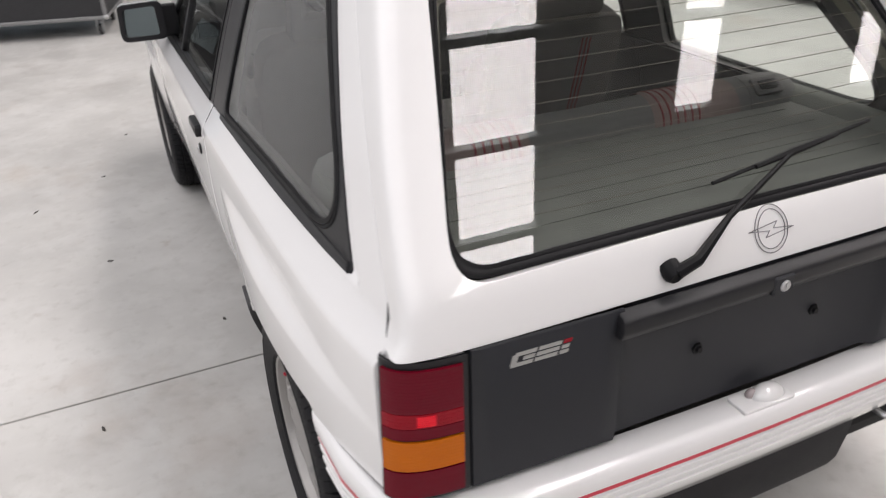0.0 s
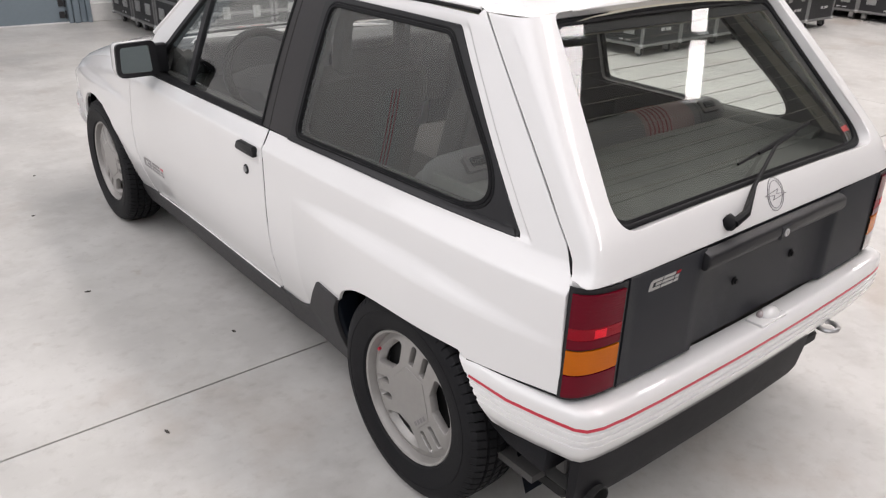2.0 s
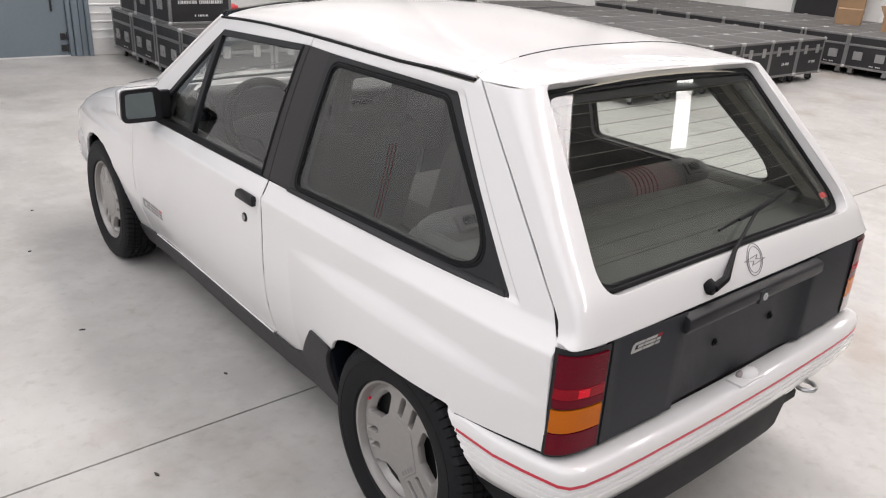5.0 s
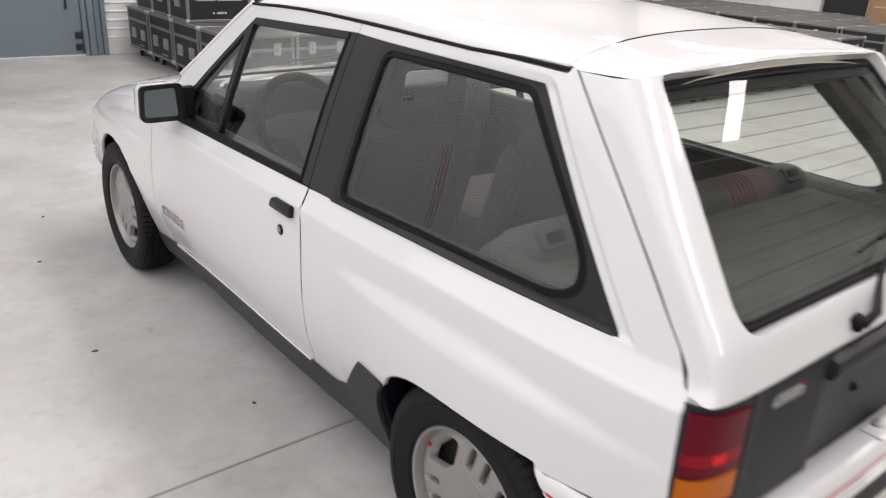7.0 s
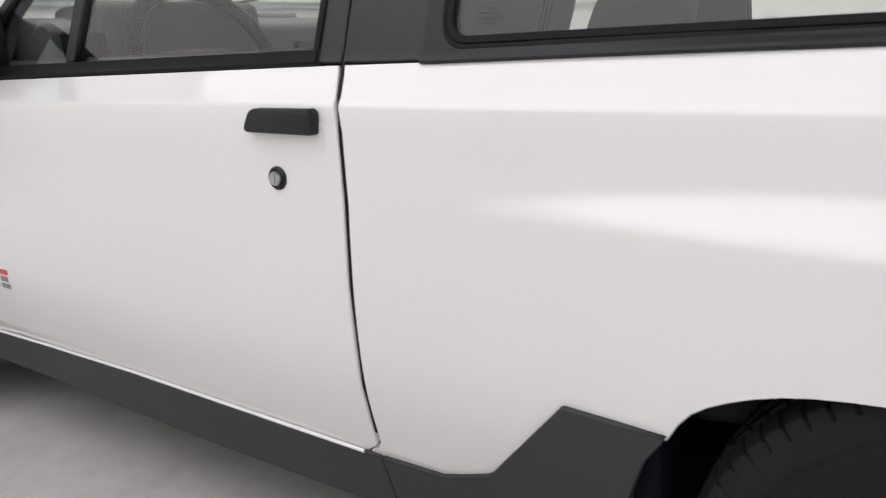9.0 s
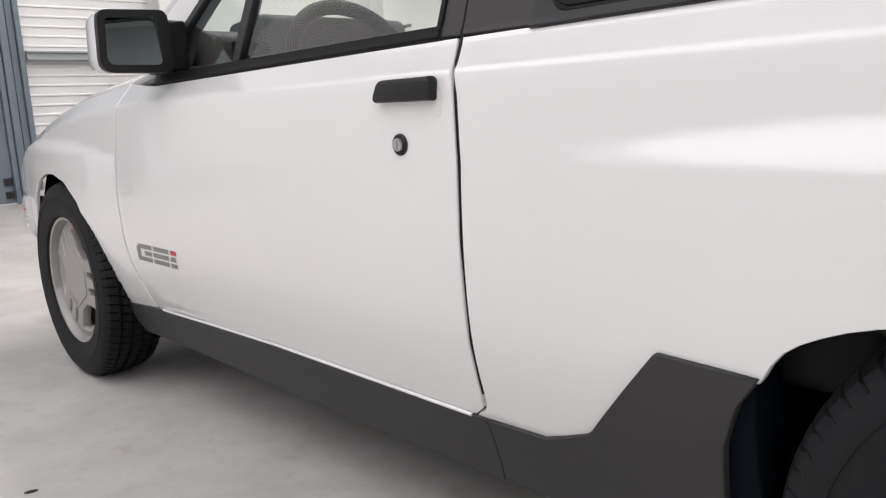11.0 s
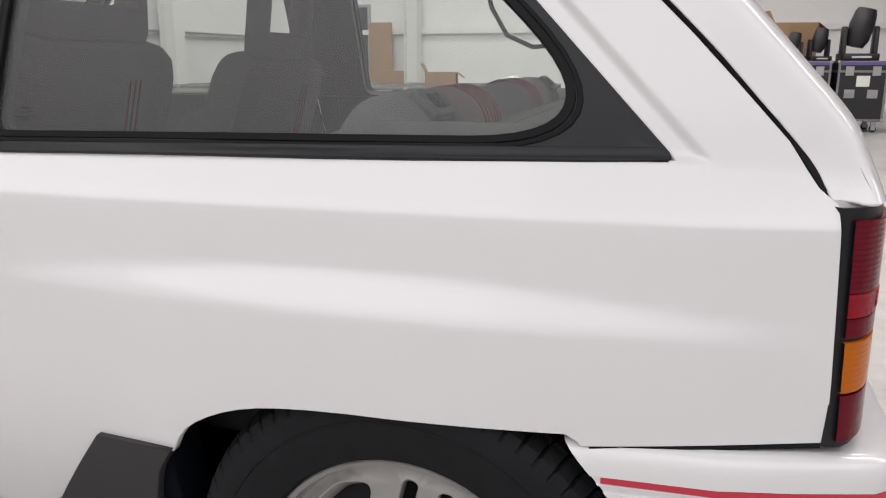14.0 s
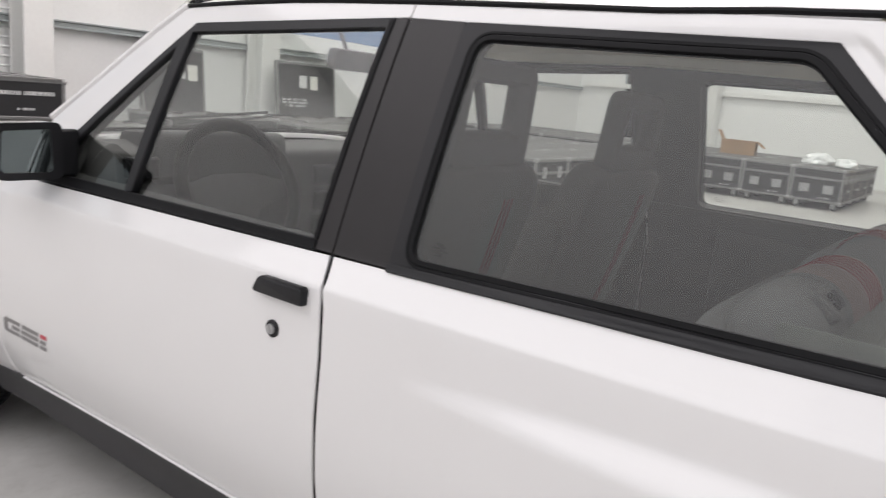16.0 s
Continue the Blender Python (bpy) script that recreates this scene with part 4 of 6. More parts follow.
# plate light on the bumper
lb = bmesh.new()
prism(lb, rounded([(-0.056, -0.048, 0.006), (0.060, -0.048, 0.006), (0.060, 0.0, 0.006), (-0.056, 0.0, 0.006)], 4), 0.0, 0.008, "z", bev=0.003, m=pose(0.0, -0.519, 0.5335, 0, 0, 0))
dome = bmesh.new()
bmesh.ops.create_uvsphere(dome, u_segments=20, v_segments=12, radius=1.0, matrix=pose(0.016, -0.542, 0.538) @ Matrix.Diagonal((0.036, 0.022, 0.024, 1)))
absorb(lb, dome)
pl_ = part("plate_light", lb, PAINT, bpy.data.objects["rear_bumper"], "white plate light hood")
lb = bmesh.new()
bmesh.ops.create_uvsphere(lb, u_segments=14, v_segments=10, radius=1.0, matrix=pose(-0.012, -0.534, 0.543) @ Matrix.Diagonal((0.014, 0.010, 0.012, 1)))
part("light_lens", lb, CLEARLENS, pl_)
# towing eye and exhaust
tb = bmesh.new()
tube(tb, [(0.362 + 0.030 * math.cos(a), -0.556 - 0.028 * math.sin(a), 0.388) for a in np.linspace(0, 2 * math.pi, 20, endpoint=False)], 0.007, 8, closed=True)
tube(tb, [(0.362, -0.53, 0.387), (0.362, -0.42, 0.37)], 0.009, 8)
part("towing_eye", tb, STEEL, car, "bare steel towing eye")
eb = bmesh.new()
lathe(eb, [(0.030, -0.14), (0.030, 0.0), (0.027, 0.0), (0.026, -0.06), (0.0, -0.06)], 24, pose(-0.588, -0.540, 0.272, 0, 0, -90))
part("exhaust_tip", eb, UNDER, car, "dark exhaust tailpipe")

# bonnet, windscreen, nose
skin("bonnet", [(-1, 1.90)] + [(-1, y) for y in (2.2, 2.5, 2.8, 3.03)] + [(1, y) for y in (3.03, 2.8, 2.5, 2.2, 1.90)] + [(0.9, 1.80), (0.5, 1.75), (0, 1.74), (-0.5, 1.75), (-0.9, 1.80)], bonnet_fn, PAINT, car, step=0.04, out=(0, 0, 1), lip=0.015)
nb = bmesh.new()
prism(nb, [(2.99, 0.60), (3.01, 0.58), (3.02, 0.50), (2.97, 0.30), (2.90, 0.22), (2.8, 0.22), (2.8, 0.60)], -0.56, 0.56, "x", bev=0.01)
part("nose_panel", nb, BLACKTRIM, car)


def screen_fn(u, v):
    """u across, v from 0 at the scuttle to 1 at the roof."""
    z = 0.925 + (1.262 - 0.925) * v
    y = 1.79 + (1.368 - 1.79) * v
    xe = 0.655 + (0.525 - 0.655) * v
    return (u * xe, y + 0.09 * (1 - u * u), z + 0.03 * (1 - u * u) * v)


ws = skin("windscreen", [(-1, 0), (1, 0), (1, 1), (-1, 1)], screen_fn, SIDEGLASS, car, step=0.2, out=(0, 1, 1), lip=0.0006, round_edge=0.0002)
ws.visible_shadow = False
strip = skin("sun_strip", [(-0.97, 0.83), (0.97, 0.83), (0.97, 0.985), (-0.97, 0.985)], lambda u, v: tuple(Vector(screen_fn(u, v)) - Vector((0, 0.004, 0.004))), SUNSTRIP, ws, step=0.3, out=(0, 1, 1), lip=0.0004, round_edge=0.0002, label="blue tinted sun strip")
strip.visible_shadow = False
wb = bmesh.new()
tube(wb, [screen_fn(u, 0) for u in (-0.95, -0.5, 0, 0.5, 0.95)] + [screen_fn(0.95, 0.5), screen_fn(0.95, 0.97)] + [screen_fn(u, 0.97) for u in (0.5, 0, -0.5, -0.95)] + [screen_fn(-0.95, 0.5)], 0.006, 6, closed=True)
part("screen_seal", wb, RUBBER, car)
for y0, y1 in ((-0.45, 0.30), (0.05, 0.45)):
    wb = bmesh.new()
    tube(wb, [tuple(Vector(screen_fn(y0 + (y1 - y0) * t - 0.15, 0.02 + 0.12 * t)) + Vector((0, 0.012, 0.012))) for t in (0, 0.5, 1)], 0.005, 6)
    part("front_wiper", wb, RUBBER, car)
# scuttle and front wings' inner edge
sb = bmesh.new()
prism(sb, [(1.72, 0.90), (1.90, 0.90), (1.90, 0.86), (1.72, 0.86)], -0.66, 0.66, "x", bev=0.004)
part("scuttle", sb, BLACKTRIM, car)
# underbody
ub = bmesh.new()
box(ub, -0.60, 0.60, -0.45, 2.95, 0.19, 0.255, 0.02)
part("floor_pan", ub, UNDER, car)

# door mirrors
for s in (-1, 1):
    mb = bmesh.new()
    # housing: a rounded shell, open to the back
    o = rounded([(0.700, 0.836, 0.02), (0.852, 0.836, 0.028), (0.847, 0.957, 0.022), (0.705, 0.962, 0.02)], 4)
    rings = []
    for y, k in ((1.588, 0.985), (1.592, 1.0), (1.63, 1.0), (1.665, 0.93), (1.690, 0.72), (1.697, 0.45)):
        cx, cz = 0.775, 0.898
        rings.append([mb.verts.new((s * (cx + (x - cx) * k), y, cz + (z - cz) * k)) for x, z in o])
    for i in range(len(rings) - 1):
        for k in range(len(o)):
            mb.faces.new((rings[i][k], rings[i][k - 1], rings[i + 1][k - 1], rings[i + 1][k]))
    mb.faces.new(rings[-1])
    mirror = part("door_mirror", mb, PAINT, car, "square door mirror with white shell and black rim")
    mb = bmesh.new()
    o_in = rounded([(0.724, 0.851, 0.012), (0.838, 0.851, 0.016), (0.833, 0.944, 0.012), (0.728, 0.948, 0.012)], 4)
    o_out = rounded([(0.699, 0.835, 0.02), (0.853, 0.835, 0.028), (0.848, 0.958, 0.022), (0.704, 0.963, 0.02)], 4)
    a = [mb.verts.new((s * x, 1.600, z)) for x, z in o_out]
    b = [mb.verts.new((s * x, 1.584, z)) for x, z in o_out]
    c = [mb.verts.new((s * x, 1.584, z)) for x, z in o_in]
    d = [mb.verts.new((s * x, 1.602, z)) for x, z in o_in]
    for r0, r1 in ((a, b), (b, c), (c, d)):
        for k in range(len(r0)):
            mb.faces.new((r0[k], r0[k - 1], r1[k - 1], r1[k]))
    part("mirror_rim", mb, BLACKTRIM, mirror)
    mb = bmesh.new()
    mb.faces.new([mb.verts.new((s * x, 1.598 + 0.16 * (x - 0.78) + 0.15 * (z - 0.898), z)) for x, z in o_in])
    part("mirror_face", mb, MIRRORGLASS, mirror, "mirror glass")
    mb = bmesh.new()
    prism(mb, rounded([(1.60, 0.838, 0.006), (1.69, 0.836, 0.006), (1.70, 0.875, 0.006), (1.63, 0.945, 0.006), (1.605, 0.945, 0.006)], 3), s * 0.655, s * 0.712, "x", bev=0.004)
    part("mirror_foot", mb, BLACKTRIM, mirror)


# ---------------------------------------------------------------- wheels
def tyre_mesh():
    bm = bmesh.new()
    prof = [(0.184, 0.068), (0.192, 0.079), (0.225, 0.087), (0.250, 0.087), (0.268, 0.082), (0.281, 0.073), (0.2875, 0.060), (0.2895, 0.050), (0.2815, 0.0485), (0.2815, 0.0420), (0.2905, 0.0405), (0.2910, 0.0205), (0.2820, 0.0190), (0.2820, 0.0110), (0.2915, 0.0095)]
    prof = prof + [(r, -x) for r, x in prof[::-1]]
    lugs = 74
    seg = lugs * 4
    rings = []
    for r, x in prof:
        ring = []
        for k in range(seg):
            cut = 0.0
            # a narrow slit across the tread for every lug, slanted over the ribs
            if k % 4 == 1:
                cut = 0.008 if r > 0.2855 else 0.006 if 0.276 < r and abs(x) > 0.055 else 0.0
            step_ = (-0.12, 0.0, 0.12, 0.5)[k % 4] + k // 4
            a = 2 * math.pi * (step_ + (x * 11 if abs(x) < 0.062 else 0.68 * math.copysign(1, x)) + (0.5 if x < 0 else 0.0)) / lugs
            ring.append(bm.verts.new((x, (r - cut) * math.cos(a), (r - cut) * math.sin(a))))
        rings.append(ring)
    for i in range(len(rings) - 1):
        for k in range(seg):
            bm.faces.new((rings[i][k], rings[i][(k + 1) % seg], rings[i + 1][(k + 1) % seg], rings[i + 1][k]))
    # raised ring on the sidewall
    for s in (-1, 1):
        tube(bm, [(s * 0.0872, 0.243 * math.cos(a), 0.243 * math.sin(a)) for a in np.linspace(0, 2 * math.pi, 60, endpoint=False)], 0.0012, 5, closed=True)
    return bm


def dish(y, z):
    r = math.hypot(y, z)
    return (0.062 - 0.16 * max(0.0, r - 0.085) ** 1.6 - 0.010 * smooth_step(r, 0.150, 0.172), y, z)


def rot2(p, a):
    return (p[0] * math.cos(a) - p[1] * math.sin(a), p[0] * math.sin(a) + p[1] * math.cos(a))


def build_wheel(m, turn, name_front):
    """A wheel whose outer face looks along its own +x, placed by m; its spokes are turned by turn degrees."""
    hb = bmesh.new()
    lathe(hb, [(0.0, 0.012), (0.160, 0.012), (0.164, 0.005), (0.164, -0.06), (0.0, -0.06)], 40)
    wheel = part("wheel", hb, UNDER, car, "silver alloy wheel with slotted spokes and a black tyre")
    part("tyre", tyre_mesh(), TYRE, wheel, "black road tyre", 28)
    rb = bmesh.new()
    lathe(rb, [(0.172, 0.046), (0.1745, 0.060), (0.179, 0.071), (0.1850, 0.0735), (0.1885, 0.070), (0.1885, 0.062), (0.183, 0.055), (0.178, -0.07), (0.170, -0.07), (0.166, 0.03), (0.172, 0.046)], 72)
    rim = part("rim", rb, ALLOY, wheel, "silver alloy rim", 40)
    holes = []
    for k in range(3):
        a = radians(turn + 60 + 120 * k)
        win = rounded([(0.088, -0.024, 0.012), (0.128, -0.084, 0.022), (0.158, -0.040, 0.05), (0.158, 0.040, 0.05), (0.128, 0.084, 0.022), (0.088, 0.024, 0.012)], 7)
        holes.append([rot2(p, a) for p in win])
        b = radians(turn + 120 * k)
        for j in (-1, 1):
            w = 0.0115
            slot = rounded([(0.090, j * 0.0235 - w, 0.010), (0.090, j * 0.0235 + w, 0.010), (0.156, j * 0.0235 + w, 0.010), (0.156, j * 0.0235 - w, 0.010)], 4)
            holes.append([rot2(p, b) for p in slot])
    disc = [(0.1735 * math.cos(2 * math.pi * k / 72), 0.1735 * math.sin(2 * math.pi * k / 72)) for k in range(72)]
    skin("spokes", disc, dish, ALLOY, wheel, holes=holes, step=0.03, lip=0.024, out=(1, 0, 0), round_edge=0.003)
    cap = []
    for k in range(3):
        a = radians(turn + 120 * k)
        cap += [(*rot2((0.080, -0.034), a), 0.006), (*rot2((0.080, 0.034), a), 0.006)]
    skin("hub_cap", rounded(cap, 3), lambda y, z: (dish(y, z)[0] + 0.0025, y, z), ALLOY, wheel, step=0.03, lip=0.004, out=(1, 0, 0), round_edge=0.0015)
    tb = bmesh.new()
    for k in range(4):
        a = radians(turn + 240)
        c = rot2((0.068, -0.024 + 0.016 * k), a)
        e1, e2 = rot2((0.006, 0), a), rot2((0, 0.006), a)
        tb.faces.new([tb.verts.new((0.0655, c[0] + i * e1[0] + j * e2[0], c[1] + i * e1[1] + j * e2[1])) for i, j in ((-1, -1), (1, -1), (1, 1), (-1, 1))])
    part("cap_lettering", tb, DECALGREY, wheel)
    vb = bmesh.new()
    p = rot2((0.158, 0.046), radians(turn + 60))
    tube(vb, [(0.030, *p), (0.062, p[0] * 0.97, p[1] * 0.97)], 0.0045, 8)
    part("valve_cap", vb, REDLINE, wheel, "red valve cap")
    wheel.matrix_parent_inverse = Matrix()
    wheel.matrix_basis = m
    return wheel


for s in (-1, 1):
    flip = Matrix.Rotation(math.pi, 4, "Z") if s < 0 else Matrix()
    # a half turn about z carries +y to -y, so the spoke angles are mirrored for the left side
    build_wheel(pose(s * 0.650, 0.0, 0.290) @ flip, 76, False)
    build_wheel(pose(s * 0.655, 2.345, 0.290) @ flip, 0 if s < 0 else 180, True)

# ---------------------------------------------------------------- inside the car
for s in (-1, 1):
    qg = quarter_line(0.006)
    dg = [(1.62, 0.846), (1.60, 0.93), (1.318, 1.198), (0.785, 1.220), (0.79, 0.846)]
    skin("side_lining", [(1.70, 0.835), (1.66, 0.93), (1.35, 1.215), (0.74, 1.235), (0.06, 1.222), (0.0, 1.20), (-0.36, 0.87), (-0.38, 0.835)], side(s, -0.022), TRIMINT, car, holes=[qg, dg], step=0.12, out=(-s, 0, 0), lip=-0.012)
    skin("pillar_lining", [(-0.31, 0.86), (0.055, 1.215), (0.0, 1.21), (-0.36, 0.86)], side(s, -0.027), KHAKI, car, step=0.12, out=(-s, 0, 0), lip=0.002)
    skin("door_card", [(1.70, 0.838), (0.74, 0.838), (0.74, 0.27), (1.70, 0.27)], side(s, -0.045), TRIMINT, car, step=0.12, out=(-s, 0, 0), lip=0.004)
    skin("rear_card", [(0.735, 0.838), (-0.40, 0.838), (-0.40, 0.58), (0.36, 0.58), (0.40, 0.27), (0.735, 0.27)], side(s, -0.045), TRIMINT, car, step=0.12, out=(-s, 0, 0), lip=0.004)
    pb = bmesh.new()
    prism(pb, rounded([(0.52, 0.50, 0.04), (0.52, 0.80, 0.03), (0.12, 0.80, 0.03), (0.12, 0.64, 0.04), (0.30, 0.50, 0.04)], 4), s * 0.655, s * 0.672, "x", bev=0.006)
    part("rear_arm_panel", pb, TRIMINT, car)
for s in (-1, 1):
    skin("roof_rail_lining", [(1.33, 1.214), (0.74, 1.226), (0.30, 1.216), (0.06, 1.210), (0.0, 1.20), (0.02, 1.243), (0.74, 1.250), (1.32, 1.238)], side(s, -0.034), HEADLINER, car, step=0.12, out=(-s, 0, 0), lip=0.003)
skin("headliner", [(-0.97, -0.14), (0.97, -0.14), (0.97, 1.33), (-0.97, 1.33)], lambda u, y: tuple(Vector(roof_fn(u, y)) - Vector((0, 0, 0.022))), HEADLINER, car, step=0.15, out=(0, 0, -1), lip=-0.003, label="pale cloth headliner")
lining_hole = dense(rounded([(-0.424, 1.230, 0.03), (-0.548, 0.885, 0.05), (0.548, 0.885, 0.05), (0.424, 1.230, 0.03)]))
skin("gate_lining", dense([(-0.585, 0.86), (0.585, 0.86), (0.45, 1.262), (-0.45, 1.262)]), glass_fn(-0.016), KHAKI, tailgate, holes=[lining_hole], step=0.12, out=(0, 1, 0), lip=-0.004)
skin("header_band", dense([(-0.452, 1.228), (0.452, 1.228), (0.440, 1.266), (-0.440, 1.266)]), glass_fn(-0.0045), RUBBER, tailgate, step=0.12, out=(0, -1, 0), lip=0.003)
ib = bmesh.new()
box(ib, -0.66, 0.66, -0.40, 1.72, 0.255, 0.275, 0)
part("carpet", ib, DASH, car)
# parcel shelf with a shallow rim
sb = bmesh.new()
box(sb, -0.60, 0.60, -0.435, 0.06, 0.822, 0.842, 0.006)
for s in (-1, 1):
    prism(sb, [(s * 0.555, 0.842), (s * 0.580, 0.866), (s * 0.606, 0.872), (s * 0.606, 0.80), (s * 0.555, 0.80)], -0.30, 0.06, "y", bev=0.006)
for k in range(5):
    box(sb, -0.50, 0.50, -0.38 + 0.085 * k, -0.375 + 0.085 * k, 0.8418, 0.8438, 0)
part("parcel_shelf", sb, CARPET, car, "dark grey carpeted parcel shelf")
pb = bmesh.new()
tube(pb, [(-0.565, -0.40, 0.835), (-0.57, -0.36, 0.86), (-0.585, -0.28, 0.93), (-0.58, -0.25, 0.98)], 0.003, 6)
part("shelf_cord", pb, RUBBER, car)
pb = bmesh.new()
tube(pb, [(-0.54, -0.05, 1.10), (-0.54, -0.058, 1.045), (-0.54, -0.068, 1.005), (-0.54, -0.088, 0.972), (-0.54, -0.12, 0.958), (-0.545, -0.17, 0.962)], 0.0028, 6)
part("shelf_cord", pb, RUBBER, car)
# boot bulkhead
ib = bmesh.new()
box(ib, -0.62, 0.62, -0.46, -0.43, 0.30, 0.83, 0.004)
part("boot_panel", ib, TRIMINT, car)


def cushion(bm, cx, cy, cz, sx, sy, sz, m=None, e=0.35):
    """A stuffed block: a cube swollen towards its middle with rounded edges."""
    t = bmesh.new()
    bmesh.ops.create_cube(t, size=2.0)
    bmesh.ops.subdivide_edges(t, edges=t.edges[:], cuts=9, use_grid_fill=True)
    for v in t.verts:
        p = [math.copysign(abs(c) ** 1.0, c) for c in v.co]
        n8 = (abs(p[0]) ** 7 + abs(p[1]) ** 7 + abs(p[2]) ** 7) ** (1 / 7)
        bulge = 1 + e * 0.10 * (1 - p[0] ** 2) * (1 - p[2] ** 2)
        v.co = Vector((cx + sx * p[0] / n8, cy + sy * p[1] / n8 * bulge, cz + sz * p[2] / n8))
    return absorb(bm, t, m)


def stripes(bm, place, n=3, w=0.006, gap=0.014):
    for k in range(n):
        for j in range(14):
            a, b = j / 14, (j + 1) / 14
            bm.faces.new([bm.verts.new(place(k * gap, a)), bm.verts.new(place(k * gap + w, a)), bm.verts.new(place(k * gap + w, b)), bm.verts.new(place(k * gap, b))])


def front_seat(x, dz=0.0):
    b = bmesh.new()
    lean = pose(x, 0.86, 0.50 + dz, 0, 0, 0) @ pose(0, 0, 0, 18, 0, 0)
    cushion(b, 0, 0.0, 0.235, 0.225, 0.055, 0.275, lean)
    cushion(b, -0.19, 0.03, 0.16, 0.055, 0.055, 0.20, lean)
    cushion(b, 0.19, 0.03, 0.16, 0.055, 0.055, 0.20, lean)
    seat = part("front_seat", b, CLOTH, car, "grey cloth sports seat with red stripes")
    b = bmesh.new()
    cushion(b, x, 1.10, 0.46, 0.235, 0.25, 0.085)
    part("seat_cushion", b, CLOTH, seat)
    b = bmesh.new()
    # centre band on the back, with its stripes
    stripes(b, lambda o, t: tuple(lean @ Vector((-0.02 + o + 0.075, -0.0615 - 0.008 * math.sin(math.pi * t), 0.02 + 0.43 * t))), 3)
    part("seat_stripes", b, CLOTHRED, seat)
    # headrest: a thick frame of cloth, open in the middle
    t = bmesh.new()
    m = pose(x, 0.688, 1.076 + dz, 6, 0, 0)
    o = rounded([(-0.134, -0.100, 0.022), (0.134, -0.100, 0.022), (0.122, 0.100, 0.04), (-0.122, 0.100, 0.04)], 6)
    h = rounded([(-0.086, -0.036, 0.014), (0.086, -0.036, 0.014), (0.080, 0.056, 0.014), (-0.080, 0.056, 0.014)], 6)
    prof = ((-0.030, 0.92), (-0.027, 0.97), (-0.018, 1.0), (0.018, 1.0), (0.027, 0.97), (0.030, 0.92))
    outer = [[m @ Vector((a * k, y, b_ * k)) for a, b_ in o] for y, k in prof]
    inner = [[m @ Vector((a * k, y, 0.010 + (b_ - 0.010) * k)) for a, b_ in h] for y, k in ((0.027, 1.2), (0.010, 1.0), (-0.010, 1.0), (-0.027, 1.2))]
    ribbon(t, outer + inner + [outer[0]])
    bmesh.ops.remove_doubles(t, verts=t.verts, dist=1e-5)
    part("headrest", t, CLOTH, seat, "dark open headrest")
    for dx in (-0.07, 0.07):
        b = bmesh.new()
        tube(b, [(x + dx, 0.690, 0.985 + dz), (x + dx, 0.722, 0.93 + dz)], 0.012, 8)
        part("headrest_post", b, DASH, seat)


front_seat(-0.345)
front_seat(0.345, -0.028)
# rear bench: rolled back rest with stripes, and cushion
for x0, x1 in ((-0.60, -0.005), (0.005, 0.60)):
    b = bmesh.new()
    lean = pose((x0 + x1) / 2, 0.195, 0.502, 16, 0, 0)
    cushion(b, 0, 0, 0.145, (x1 - x0) / 2, 0.080, 0.205, lean)
    back = part("rear_backrest", b, CLOTHGREY, car, "grey cloth rear backrest with red stripes")
# the padded roll along the top of the rear backrest, with ringed stripes and a catch at each end
b = bmesh.new()
xs = [-0.605, -0.600, -0.585, -0.55, -0.47, -0.40, -0.20, -0.004, 0.004, 0.20, 0.40, 0.47, 0.55, 0.585, 0.600, 0.605]
ROLL_Y, ROLL_Z = 0.066, 0.835
tube(b, [(x, ROLL_Y + 0.004 * math.sin(9 * x), ROLL_Z) for x in xs], [0.012, 0.034, 0.054, 0.064, 0.067, 0.066, 0.064, 0.060, 0.060, 0.064, 0.066, 0.067, 0.064, 0.054, 0.034, 0.012], 28)
roll = part("backrest_roll", b, CLOTHGREY, car, "grey cloth roll along the rear backrest with red stripes", 60)


def ring_on_roll(x, r):
    return [(x, ROLL_Y + 0.004 * math.sin(9 * x) + r * math.cos(a), ROLL_Z + r * math.sin(a)) for a in np.linspace(0, 2 * math.pi, 32, endpoint=False)]


for sx in (-1, 1):
    b = bmesh.new()
    ribbon(b, [ring_on_roll(sx * q, 0.0668) for q in np.linspace(0.16, 0.40, 10)])
    part("cloth_sleeve", b, CLOTHPINK, roll, "pinkish grey patterned cloth")
    for k in range(6):
        b = bmesh.new()
        tube(b, ring_on_roll(sx * (0.185 + 0.020 * k), 0.0658), 0.0030, 6, closed=True)
        part("seat_stripe", b, CLOTHRED, roll)
    # stitched seam and release catch near the end
    b = bmesh.new()
    tube(b, ring_on_roll(sx * 0.435, 0.0665), 0.0012, 5, closed=True)
    part("seam", b, DASH, roll)
    m = pose(sx * 0.492, ROLL_Y, ROLL_Z, 42, 0, 0)
    b = bmesh.new()
    prism(b, rounded([(-0.042, -0.024, 0.01), (0.042, -0.024, 0.01), (0.042, 0.024, 0.01), (-0.042, 0.024, 0.01)], 4), 0.058, 0.0735, "z", bev=0.003, m=m)
    catch = part("release_catch", b, DASH, roll, "dark plastic release catch")
    b = bmesh.new()
    prism(b, rounded([(-0.026, -0.013, 0.006), (0.026, -0.013, 0.006), (0.026, 0.013, 0.006), (-0.026, 0.013, 0.006)], 4), 0.0735, 0.0765, "z", bev=0.001, m=m)
    part("catch_button", b, RUBBER, catch)
b = bmesh.new()
cushion(b, 0, 0.45, 0.45, 0.56, 0.24, 0.085)
rear_cushion = part("rear_cushion", b, CLOTHGREY, car, "grey cloth rear seat cushion with red stripes")
